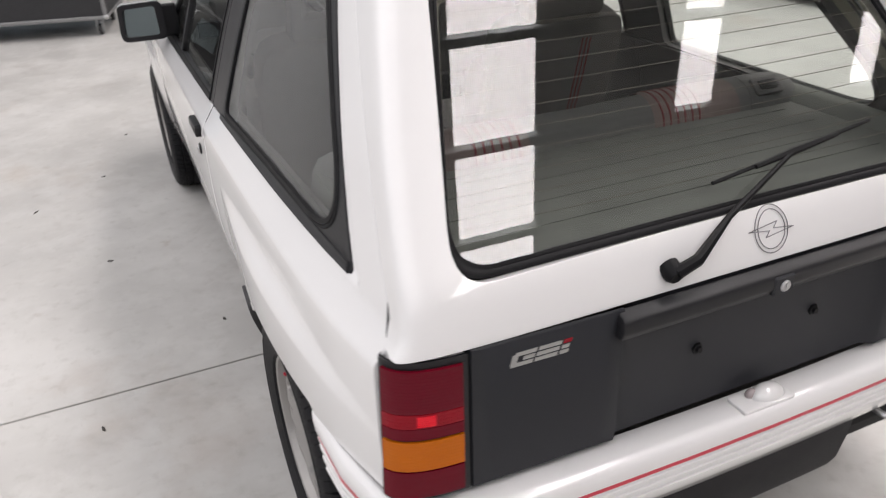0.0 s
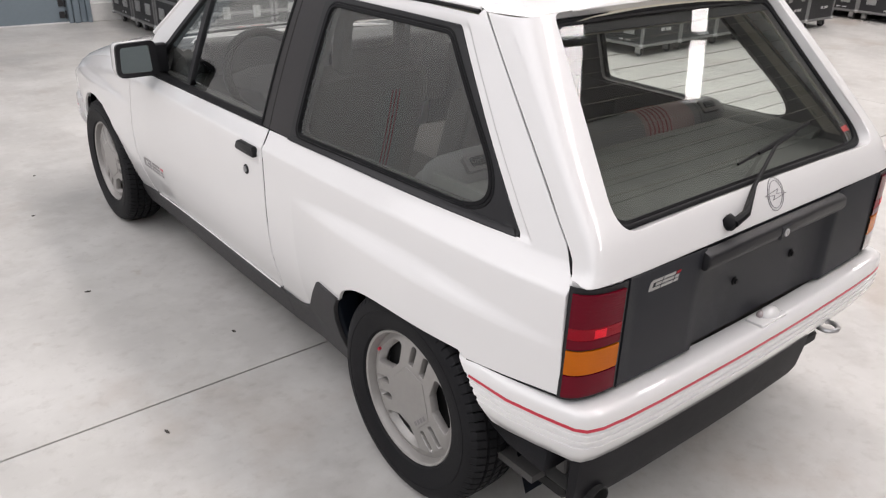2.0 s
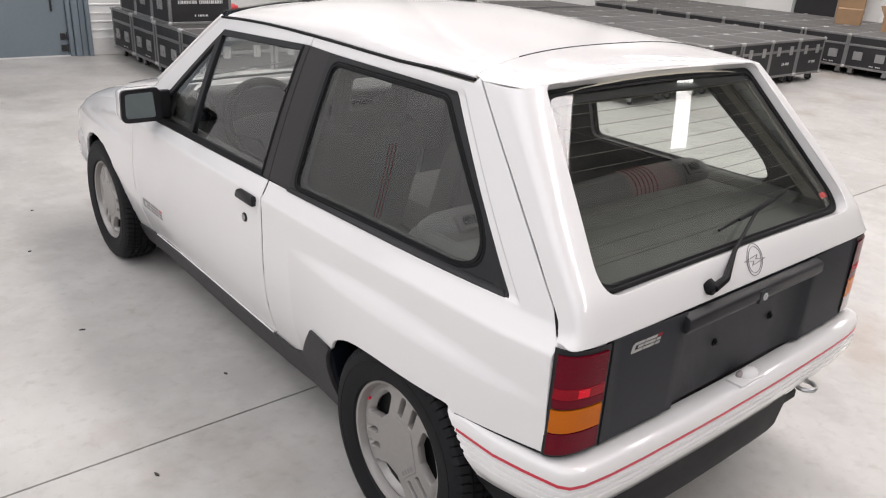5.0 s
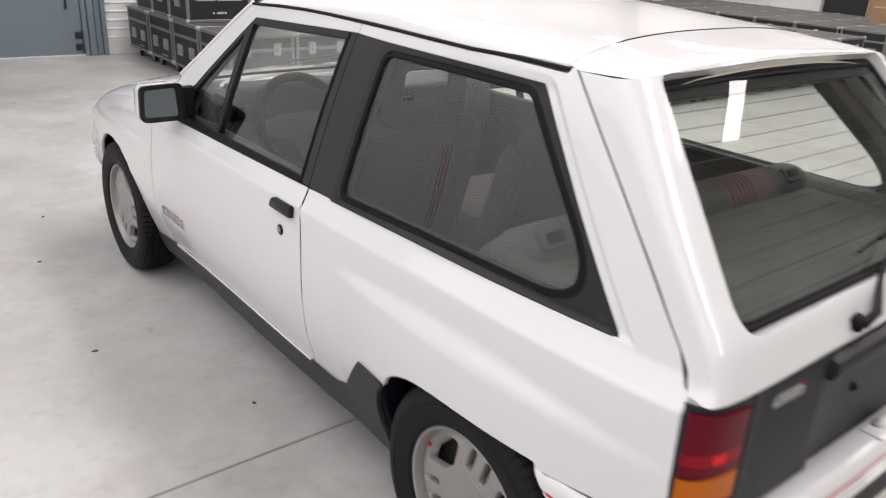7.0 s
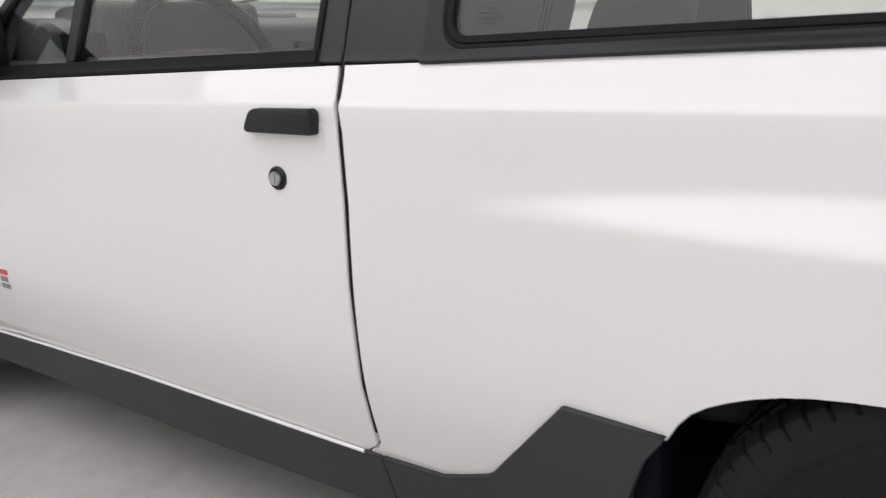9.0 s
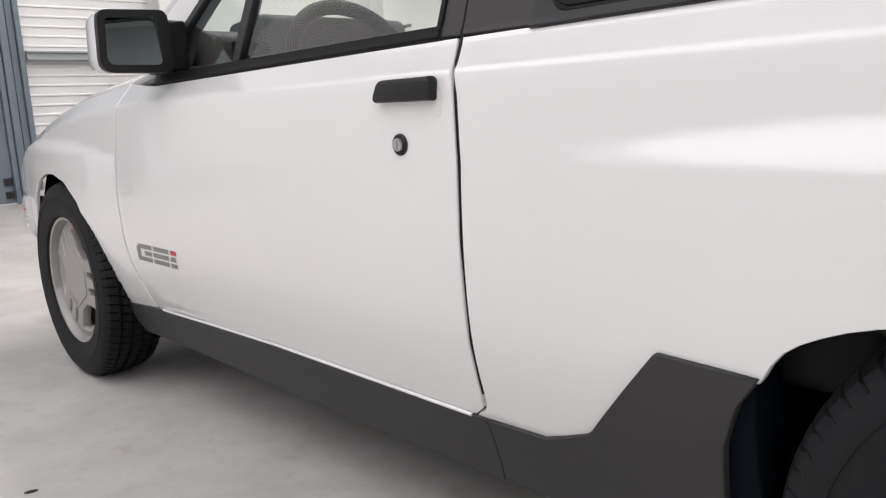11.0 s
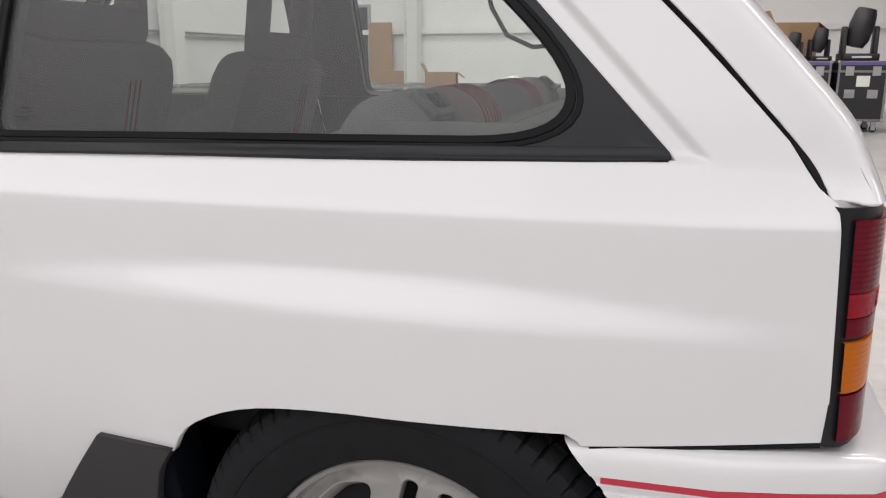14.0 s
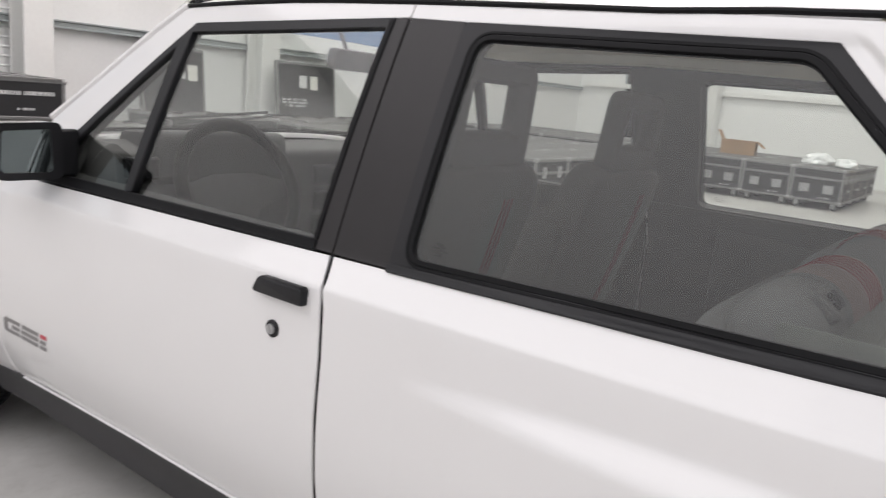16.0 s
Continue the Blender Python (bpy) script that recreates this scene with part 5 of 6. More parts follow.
for xc in (-0.42, 0.20):
    b = bmesh.new()
    stripes(b, lambda o, t: (xc + o, 0.23 + 0.44 * t, 0.539 + 0.0075 * math.sin(math.pi * t)), 6, 0.008, 0.022)
    part("seat_stripes", b, CLOTHRED, rear_cushion)
# dashboard
b = bmesh.new()
prism(b, rounded([(1.50, 0.58, 0.02), (1.48, 0.78, 0.03), (1.50, 0.905, 0.03), (1.60, 0.925, 0.02), (1.76, 0.905, 0.01), (1.76, 0.56, 0.01)], 4), -0.63, 0.63, "x", bev=0.01)
dash = part("dashboard", b, DASH, car, "dark grey dashboard")
b = bmesh.new()
prism(b, rounded([(1.47, 0.83, 0.02), (1.48, 0.955, 0.03), (1.64, 0.945, 0.03), (1.64, 0.83, 0.01)], 4), -0.54, -0.13, "x", bev=0.015)
part("instrument_hood", b, DASH, dash)
for nm, q in (("radio", (-0.02, 0.20, 1.470, 1.490, 0.66, 0.715)), ("heater_panel", (-0.02, 0.20, 1.470, 1.490, 0.735, 0.79)), ("air_vent", (-0.02, 0.20, 1.470, 1.495, 0.81, 0.865)), ("air_vent", (-0.61, -0.53, 1.468, 1.500, 0.845, 0.895))):
    b = bmesh.new()
    box(b, *q, 0.004)
    part(nm, b, RUBBER, dash)
b = bmesh.new()
wm = pose(-0.335, 1.415, 0.822, -26, 0, 0)
tube(b, [wm @ Vector((0.170 * math.cos(a), 0, 0.170 * math.sin(a))) for a in np.linspace(0, 2 * math.pi, 48, endpoint=False)], 0.0175, 12, closed=True)
wheel_ring = part("steering_wheel", b, RUBBER, car, "dark three-spoke steering wheel")
b = bmesh.new()
prism(b, rounded([(-0.165, 0.02, 0.01), (-0.06, 0.045, 0.02), (0.06, 0.045, 0.02), (0.165, 0.02, 0.01), (0.165, -0.02, 0.01), (0.05, -0.06, 0.02), (0.02, -0.165, 0.01), (-0.02, -0.165, 0.01), (-0.05, -0.06, 0.02), (-0.165, -0.02, 0.01)], 3), 0.01, 0.035, "y", bev=0.008, m=wm)
part("spokes", b, DASH, wheel_ring)
b = bmesh.new()
tube(b, [(-0.335, 1.44, 0.82), (-0.335, 1.58, 0.75)], 0.035, 12)
part("steering_column", b, DASH, car)
b = bmesh.new()
prism(b, rounded([(-0.105, -0.028, 0.02), (0.105, -0.028, 0.02), (0.105, 0.028, 0.02), (-0.105, 0.028, 0.02)], 4), 0.0, 0.03, "y", bev=0.006, m=pose(0.03, 1.385, 1.165, 8, 0, 8))
rv = part("interior_mirror", b, DASH, car, "dark interior mirror on the windscreen")
b = bmesh.new()
tube(b, [(0.0, 1.40, 1.19), (0.0, 1.43, 1.24)], 0.006, 6)
part("mirror_stalk", b, DASH, rv)


# ---------------------------------------------------------------- the hall
def floor_mat():
    m = mat("concrete_floor", (0.46, 0.45, 0.43), 0.42, var=0.15, scale=3.0, rvar=0.45, bump=0.05, bscale=40, spec=0.4, big=0.55)
    nt = m.node_tree
    bsdf = nt.nodes["Principled BSDF"]
    base = [l for l in nt.links if l.to_node == bsdf and l.to_socket.name == "Base Color"][0].from_socket
    tc = [n for n in nt.nodes if n.bl_idname == "ShaderNodeTexCoord"][0]
    # brownish stains, and fine pits
    prev = base
    for scale, lo, hi, col, amount in ((1.7, 0.46, 0.70, (0.62, 0.61, 0.59, 1), 0.55), (2.6, 0.54, 0.74, (0.33, 0.31, 0.29, 1), 0.60), (8.0, 0.50, 0.72, (0.60, 0.59, 0.57, 1), 0.40), (21.0, 0.54, 0.74, (0.35, 0.335, 0.31, 1), 0.45), (0.9, 0.58, 0.70, (0.34, 0.28, 0.23, 1), 0.55), (5.0, 0.66, 0.74, (0.28, 0.22, 0.17, 1), 0.40), (55.0, 0.70, 0.76, (0.20, 0.19, 0.18, 1), 0.5)):
        n = nt.nodes.new("ShaderNodeTexNoise")
        n.inputs["Scale"].default_value, n.inputs["Detail"].default_value, n.inputs["Roughness"].default_value = scale, 7.0, 0.6
        nt.links.new(tc.outputs["Object"], n.inputs["Vector"])
        r = nt.nodes.new("ShaderNodeMapRange")
        r.inputs["From Min"].default_value, r.inputs["From Max"].default_value, r.inputs["To Max"].default_value = lo, hi, amount
        nt.links.new(n.outputs["Fac"], r.inputs["Value"])
        x = nt.nodes.new("ShaderNodeMix")
        x.data_type = "RGBA"
        x.inputs[7].default_value = col
        nt.links.new(r.outputs[0], x.inputs[0])
        nt.links.new(prev, x.inputs[6])
        prev = x.outputs[2]
    nt.links.new(prev, bsdf.inputs["Base Color"])
    return m


CONCRETE = floor_mat()
JOINT = mat("joint_filler", (0.05, 0.045, 0.04), 0.9, var=0.2)
WALLWHITE = mat("white_sheet_wall", (0.84, 0.845, 0.835), 0.5, var=0.03, bump=0.03)
WALLGREY = mat("grey_sheet_wall", (0.34, 0.345, 0.35), 0.55, var=0.06, bump=0.03)
PLINTH = mat("plinth_plaster", (0.72, 0.71, 0.69), 0.8, var=0.08, bump=0.2, bscale=60)
DOORBLUE = mat("door_blue_grey", (0.175, 0.215, 0.245), 0.45, var=0.06, bump=0.03)
GIRTGREY = mat("girt_grey", (0.36, 0.39, 0.39), 0.45, 0.2, var=0.06)
COLUMN = mat("column_white", (0.80, 0.80, 0.78), 0.55, var=0.03)
CEIL = mat("ceiling_sheet", (0.55, 0.56, 0.56), 0.6, var=0.05)
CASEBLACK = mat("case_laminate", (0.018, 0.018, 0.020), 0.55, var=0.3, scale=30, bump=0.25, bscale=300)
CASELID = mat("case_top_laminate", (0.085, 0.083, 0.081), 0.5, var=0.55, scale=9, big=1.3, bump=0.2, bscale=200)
ALU = mat("aluminium_edge", (0.26, 0.26, 0.26), 0.5, 0.7, var=0.15, scale=30, bump=0.1)
DISH = mat("zinc_dish", (0.42, 0.42, 0.42), 0.42, 0.6, var=0.12)
CASTER = mat("caster_rubber", (0.03, 0.03, 0.032), 0.6, var=0.2)
CARD = mat("cardboard", (0.36, 0.23, 0.13), 0.85, var=0.12, scale=8, bump=0.15, bscale=80)
WRAP = mat("plastic_wrap", (0.82, 0.83, 0.83), 0.25, var=0.05, bump=0.5, bscale=40)
PAPER = mat("paper", (0.78, 0.77, 0.72), 0.8, var=0.04)
LABELWHITE = mat("label_white", (0.70, 0.70, 0.70), 0.6, var=0.04)
LABELPURPLE = mat("label_purple", (0.13, 0.09, 0.28), 0.6, var=0.06)
REDRUBBER = mat("red_plug", (0.55, 0.04, 0.05), 0.45, var=0.1)
FIXTURE = mat("stage_lamp_black", (0.02, 0.02, 0.022), 0.4, var=0.15)

X0, X1, Y0, Y1 = -20.4, 15.0, -11.0, 8.42
floor = empty("floor", pose(0, 0, 0), "pale grey power-floated concrete floor with saw-cut joints", "floor", kind="structure")
fb = bmesh.new()
box(fb, X0, X1, Y0, Y1, -0.20, -0.012, 0)
part("joint_bed", fb, JOINT, floor)
jx, jy, jw = 5.0, 0.768, 0.004
for a0, a1 in ((X0, jx - jw), (jx + jw, X1)):
    for b0, b1 in ((Y0, jy - jw), (jy + jw, Y1)):
        fb = bmesh.new()
        box(fb, a0, a1, b0, b1, -0.15, 0.0, 0.0012)
        part("slab", fb, CONCRETE, floor)


def sheet_wall(name, a, b, z0, z1, along, at, facing, label, pitch=0.095, ribs=True):
    """A wall of ribbed sheet from a to b along x or y, its face at 'at', looking along 'facing'."""
    bm = bmesh.new()
    prof = []
    if ribs:
        z = z0
        while z < z1 - 1e-6:
            zz = min(z1, z + pitch)
            prof += [(0.0, z), (0.0, z + pitch * 0.72), (0.010, z + pitch * 0.80), (0.010, z + pitch * 0.92)]
            z = zz
        prof += [(0.0, z1), (-0.12, z1), (-0.12, z0)]
    else:
        prof = [(0, z0), (0, z1), (-0.12, z1), (-0.12, z0)]
    ring = []
    for c in (a, b):
        ring.append([bm.verts.new((c, at + facing * o, z) if along == "x" else (at + facing * o, c, z)) for o, z in prof])
    k = len(prof)
    for i in range(k):
        bm.faces.new((ring[0][i], ring[0][i - 1], ring[1][i - 1], ring[1][i]))
    bm.faces.new(ring[0]), bm.faces.new(ring[1][::-1])
    return tagged(part(name, bm, WALLWHITE, None, "", 20), label, "wall", kind="structure")


WALL_Y = 8.36
sheet_wall("wall_front", 0.95, 2.35, 0.20, ROOF_Z, "x", WALL_Y, -1, "white horizontally ribbed sheet-metal hall wall")
sheet_wall("wall_front_smooth", 2.352, X1, 0.20, ROOF_Z, "x", WALL_Y, -1, "smooth white panel hall wall", ribs=False)
sheet_wall("wall_front_far", X0, -3.6, 0.20, ROOF_Z, "x", WALL_Y, -1, "smooth white sheet-metal hall wall", ribs=False)
sheet_wall("wall_over_door", -3.6, 0.95, 4.3, ROOF_Z, "x", WALL_Y, -1, "white ribbed sheet wall over the door")
sheet_wall("wall_right", Y0, Y1, 0.0, ROOF_Z, "y", X1, -1, "smooth white hall wall", ribs=False)
sheet_wall("wall_left", Y0, Y1, 0.0, ROOF_Z, "y", X0, 1, "smooth white hall wall", ribs=False)
for ob in (sheet_wall("wall_back", X0, X1, 0.0, ROOF_Z, "x", Y0, 1, "plain grey hall wall", ribs=False),):
    ob.data.materials[0] = WALLGREY
for a, b in ((0.95, X1), (X0, -3.6)):
    fb = bmesh.new()
    box(fb, a, b, WALL_Y - 0.03, WALL_Y + 0.10, 0, 0.20, 0.006)
    tagged(part("baseboard", fb, PLINTH), "white plastered plinth along the wall", "plinth", kind="structure")
# steel door with its frame
door_h = empty("door_1", pose(0, 0, 0), "blue-grey sheet steel hall door, shut", "door", kind="structure")
fb = bmesh.new()
box(fb, -3.4, 0.70, WALL_Y + 0.0, WALL_Y + 0.06, 0.015, 4.2, 0.004)
part("door_leaf", fb, DOORBLUE, door_h)
for x0, x1, dy in ((0.71, 0.755, 0.03), (0.765, 0.83, 0.05), (0.84, 0.90, 0.03), (0.905, 0.95, 0.07)):
    fb = bmesh.new()
    box(fb, x0, x1, WALL_Y - dy, WALL_Y + 0.06, 0.0, 4.25, 0.004)
    part("door_post", fb, DOORBLUE, door_h)
fb = bmesh.new()
box(fb, -3.5, 0.71, WALL_Y - 0.01, WALL_Y + 0.06, 0.0, 0.014, 0.002)
part("threshold", fb, LABELWHITE, door_h, "pale threshold strip")
fb = bmesh.new()
for z in (0.06, 0.19):
    box(fb, 0.62, 0.675, WALL_Y - 0.02, WALL_Y, z, z + 0.07, 0.004)
    tube(fb, [(0.69, WALL_Y - 0.012, z - 0.01), (0.69, WALL_Y - 0.012, z + 0.08)], 0.008, 8)
part("hinge", fb, CASEBLACK, door_h, "black door hinge")
fb = bmesh.new()
box(fb, 0.55, 0.57, WALL_Y - 0.02, WALL_Y, 0.5, 2.2, 0.003)
box(fb, 0.52, 0.60, WALL_Y - 0.05, WALL_Y, 1.05, 1.12, 0.004)
part("door_bolt", fb, CASEBLACK, door_h)
# a dark side door, and a board leaning by it
side_door = empty("door_2", pose(0, 0, 0), "dark steel side door, shut", "door", kind="structure")
fb = bmesh.new()
box(fb, X1 - 0.06, X1 - 0.012, 6.30, 7.18, 0.01, 2.08, 0.004)
part("door_leaf", fb, CASEBLACK, side_door)
for y0, y1, z0, z1 in ((6.24, 6.295, 0, 2.14), (7.185, 7.24, 0, 2.14), (6.297, 7.183, 2.085, 2.14)):
    fb = bmesh.new()
    box(fb, X1 - 0.08, X1 - 0.012, y0, y1, z0, z1, 0.004)
    part("door_frame", fb, GIRTGREY, side_door)
fb = bmesh.new()
box(fb, X1 - 0.22, X1 - 0.19, 5.68, 6.22, 0.001, 1.75, 0.004)
tagged(part("wooden_board", fb, CARD), "brown board standing by the side door", "board")
# girt and columns
for a, b, w in ((0.97, X1 - 0.02, 0),):
    fb = bmesh.new()
    prism(fb, [(WALL_Y - 0.012, 1.38), (WALL_Y - 0.09, 1.38), (WALL_Y - 0.09, 1.395), (WALL_Y - 0.07, 1.40), (WALL_Y - 0.07, 1.445), (WALL_Y - 0.09, 1.45), (WALL_Y - 0.09, 1.465), (WALL_Y - 0.012, 1.465)], a, b, "x")
    tagged(part("girt", fb, GIRTGREY), "grey steel girt across the wall", "girt", kind="structure")


def column(name, x, y, w):
    b = bmesh.new()
    box(b, x - w / 2, x + w / 2, y - 0.15, y - 0.135, 0, ROOF_Z, 0.003)
    box(b, x - w / 2, x + w / 2, y + 0.135, y + 0.15, 0, ROOF_Z, 0.003)
    box(b, x - 0.008, x + 0.008, y - 0.135, y + 0.135, 0, ROOF_Z, 0)
    return tagged(part(name, b, COLUMN), "white steel column", "column", kind="structure")


for i, x in enumerate((2.35, 5.35, 10.4)):
    column("column_%d" % (i + 1), x, 8.10, 0.30)
for i, y in enumerate((-6.5, -1.0, 5.2)):
    column("column_%d" % (i + 5), X1 - 0.22, y, 0.36)
b = bmesh.new()
box(b, X1 - 0.10, X1 - 0.012, Y0 + 0.1, 8.2, 1.50, 1.60, 0.004)
tagged(part("girt_right", b, COLUMN), "white steel girt across the wall", "girt", kind="structure")
# ceiling with slots for the skylights, purlins below
cb = bmesh.new()
edges_x = [X0 - 0.1, BAY[0] + 0.02, BAY[1] - 0.02]
box(cb, BAY[0] + 0.02, BAY[1] - 0.02, Y0 - 0.1, BAY[2] + 0.02, ROOF_Z, ROOF_Z + 0.15, 0)
box(cb, BAY[0] + 0.02, BAY[1] - 0.02, BAY[3] - 0.02, Y1 + 0.1, ROOF_Z, ROOF_Z + 0.15, 0)
for sx, sw in sorted(set((q[0], q[3]) for q in SKYLIGHTS)):
    edges_x += [sx - sw / 2 + 0.02, sx + sw / 2 - 0.02]
    stops = [Y0 - 0.1] + [v for q in sorted(SKYLIGHTS, key=lambda q: q[1]) if q[0] == sx for v in (q[1] + 0.02, q[2] - 0.02)] + [Y1 + 0.1]
    for i in range(0, len(stops), 2):
        box(cb, sx - sw / 2 + 0.02, sx + sw / 2 - 0.02, stops[i], stops[i + 1], ROOF_Z, ROOF_Z + 0.15, 0)
edges_x += [X1 + 0.1]
for i in range(0, len(edges_x), 2):
    box(cb, edges_x[i], edges_x[i + 1], Y0 - 0.1, Y1 + 0.1, ROOF_Z, ROOF_Z + 0.15, 0)
tagged(part("ceiling", cb, CEIL), "light grey sheet ceiling with skylight strips", "ceiling", kind="structure")
for i, y in enumerate(np.arange(-9.0, 8.0, 1.12)):
    b = bmesh.new()
    box(b, BAY[1] + 0.05, X1, y - 0.045, y + 0.045, ROOF_Z - 0.12, ROOF_Z - 0.004, 0.004)
    tagged(part("trim_purlin_%d" % (i + 1), b, GIRTGREY), "grey steel roof purlin", "purlin", kind="structure")


# ---------------------------------------------------------------- flight cases
def flight_case(w, d, h, label, leg=0.10, lid=0.30, dishes=(("-x", 2), ("-y", 2)), lidmat=None, group="flight cases", latches=False):
    """A road case w by d by h on castors; its origin is on the floor at the middle."""
    c = empty("flight_case", pose(0, 0, 0), label, "flight case", group)
    z0, z1 = leg, leg + h
    b = bmesh.new()
    box(b, -w / 2 + 0.006, w / 2 - 0.006, -d / 2 + 0.006, d / 2 - 0.006, z0 + 0.004, z1 - 0.004, 0)
    body = part("body", b, CASEBLACK, c)
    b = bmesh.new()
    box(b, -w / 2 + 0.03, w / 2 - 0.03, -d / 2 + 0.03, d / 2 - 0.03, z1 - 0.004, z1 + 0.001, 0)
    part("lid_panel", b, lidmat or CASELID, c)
    t = 0.030
    b = bmesh.new()
    zl = z1 - lid * h
    for x in (-w / 2, w / 2 - t):
        for y in (-d / 2, d / 2 - t):
            box(b, x, x + t, y, y + t, z0, z1, 0.004)
    for z in (z0, z1 - t, zl - 0.018):
        for y in (-d / 2, d / 2 - t):
            box(b, -w / 2 + 0.002, w / 2 - 0.002, y + (0.003 if y < 0 else -0.003) * 0, y + t, z, z + t, 0.004)
        for x in (-w / 2, w / 2 - t):
            box(b, x, x + t, -d / 2 + 0.002, d / 2 - 0.002, z, z + t, 0.004)
    part("edge_trim", b, ALU, c, "dull aluminium edging")
    for x in (-1, 1):
        for y in (-1, 1):
            for z in (z0 + 0.014, z1 - 0.012):
                b = bmesh.new()
                bmesh.ops.create_uvsphere(b, u_segments=10, v_segments=6, radius=0.024, matrix=Matrix.Translation((x * (w / 2 - 0.008), y * (d / 2 - 0.008), z)))
                part("ball_corner", b, DISH, c)
    for face, n in dishes:
        ln = w if face[1] == "y" else d
        for k in range(n):
            o = (k - (n - 1) / 2) * ln * 0.46
            b = bmesh.new()
            zc = z0 + (zl - z0) * 0.55
            dw, dh = 0.062, 0.055
            m = {"-y": pose(o, -d / 2, zc), "-x": pose(-w / 2, o, zc, 0, 0, -90), "+x": pose(w / 2, o, zc, 0, 0, 90), "+y": pose(o, d / 2, zc, 0, 0, 180)}[face]
            for q in ((-dw, -dw + 0.014, -dh, dh), (dw - 0.014, dw, -dh, dh), (-dw, dw, -dh, -dh + 0.014), (-dw, dw, dh - 0.014, dh)):
                box(b, q[0], q[1], -0.006, 0.008, q[2], q[3], 0.002, m)
            box(b, -dw + 0.012, dw - 0.012, -0.001, 0.006, -dh + 0.012, dh - 0.012, 0, m)
            tube(b, [m @ Vector((-0.035, -0.009, 0.004)), m @ Vector((-0.035, -0.012, -0.018)), m @ Vector((0.035, -0.012, -0.018)), m @ Vector((0.035, -0.009, 0.004))], 0.006, 6)
            part("dish_handle", b, DISH, c, "zinc recessed handle")
    if latches:
        for o in (-0.15, 0.15):
            b = bmesh.new()
            prism(b, rounded([(o - 0.036, zl - 0.052, 0.008), (o + 0.036, zl - 0.052, 0.008), (o + 0.036, zl + 0.056, 0.008), (o - 0.036, zl + 0.056, 0.008)], 2), -d / 2 - 0.004, -d / 2 + 0.004, "y")
            box(b, o - 0.010, o + 0.010, -d / 2 - 0.010, -d / 2 - 0.003, zl - 0.034, zl + 0.040, 0.002)
            part("butterfly_latch", b, DISH, c, "zinc butterfly latch")
    for x in (-1, 1):
        for y in (-1, 1):
            b = bmesh.new()
            cx, cy = x * (w / 2 - 0.09), y * (d / 2 - 0.09)
            lathe(b, [(0.0, -0.015), (0.042, -0.015), (0.046, -0.010), (0.046, 0.010), (0.042, 0.015), (0.0, 0.015)], 16, pose(cx, cy, 0.046))
            cas = part("castor", b, CASTER, c, "black castor")
            b = bmesh.new()
            box(b, cx - 0.026, cx - 0.020, cy - 0.03, cy + 0.03, 0.03, leg, 0)
            box(b, cx + 0.020, cx + 0.026, cy - 0.03, cy + 0.03, 0.03, leg, 0)
            box(b, cx - 0.045, cx + 0.045, cy - 0.045, cy + 0.045, leg - 0.008, leg, 0)
            part("fork", b, DISH, cas)
    return c


def bars_label(parent, m, w, h, rows_, material, seed, name="stencil", fill=0.8):
    """Writing that cannot be read: rows of small plain bars."""
    rng = random.Random(seed)
    b = bmesh.new()
    for r in range(rows_):
        x = -w / 2
        zc = h / 2 - (r + 0.5) * h / rows_
        hh = h / rows_ * 0.32
        while x < w / 2 - 0.01:
            ww = rng.uniform(0.008, 0.022)
            if rng.random() < fill:
                b.faces.new([b.verts.new(m @ Vector(p)) for p in ((x, -0.004, zc - hh), (x + ww, -0.004, zc - hh), (x + ww, -0.004, zc + hh), (x, -0.004, zc + hh))])
            x += ww + 0.007
    return tagged(part(name, b, material, parent), kind="stuff")


U = 0.655
proto = flight_case(U - 0.01, U - 0.01, 0.45, "black flight case with aluminium edges on castors", dishes=(("-x", 2),), latches=True)
bars_label(proto, pose(0.06, -U / 2 + 0.003, 0.26), 0.20, 0.05, 1, LABELWHITE, 3)
bars_label(proto, pose(-U / 2 + 0.003, -0.12, 0.16, 0, 0, -90), 0.16, 0.022, 1, LABELWHITE, 4)
placed = []
# first block, beside and beyond the car
for i in range(6):
    for j in range(6):
        placed.append((5.10 + i * U, 3.80 + j * U))
# second block, farther off
for i in range(4):
    for j in range(10):
        placed.append((9.93 + i * U, 1.95 + j * U))
rng = random.Random(5)
first = True
for x, y in placed:
    m = pose(x + rng.uniform(-0.008, 0.008), y + rng.uniform(-0.008, 0.008), 0, 0, 0, rng.uniform(-0.6, 0.6))
    if first:
        proto.matrix_basis = m
        first = False
    else:
        copy_thing(proto, m)
# row by the wall, with racks on top
for j in range(4):
    for i in range(2):
        copy_thing(proto, pose(1.50 + i * 0.66, 7.93 - j * 0.69 - 0.0, 0, 0, 0, 0.3 * (j - 1)))
rack = flight_case(0.66, 0.48, 0.34, "black rack case with aluminium edges and stencilled bars", leg=0.0, lid=0.0001, dishes=(("-x", 1),), group="rack cases")
for o in [o for o in rack.children_recursive if o.name.startswith(("castor", "fork"))]:
    bpy.data.objects.remove(o, do_unlink=True)
bars_label(rack, pose(0, -0.24 + 0.003, 0.22), 0.50, 0.05, 1, LABELWHITE, 8, fill=0.95)
bars_label(rack, pose(-0.0, -0.24 + 0.003, 0.09), 0.14, 0.03, 1, LABELWHITE, 9)
rack.matrix_basis = pose(1.52, 6.72, 0.5515)
for k, y in enumerate((7.21, 7.70)):
    copy_thing(rack, pose(1.52, y, 0.5515))
copy_thing(rack, pose(2.55, 7.6, 0.0015))
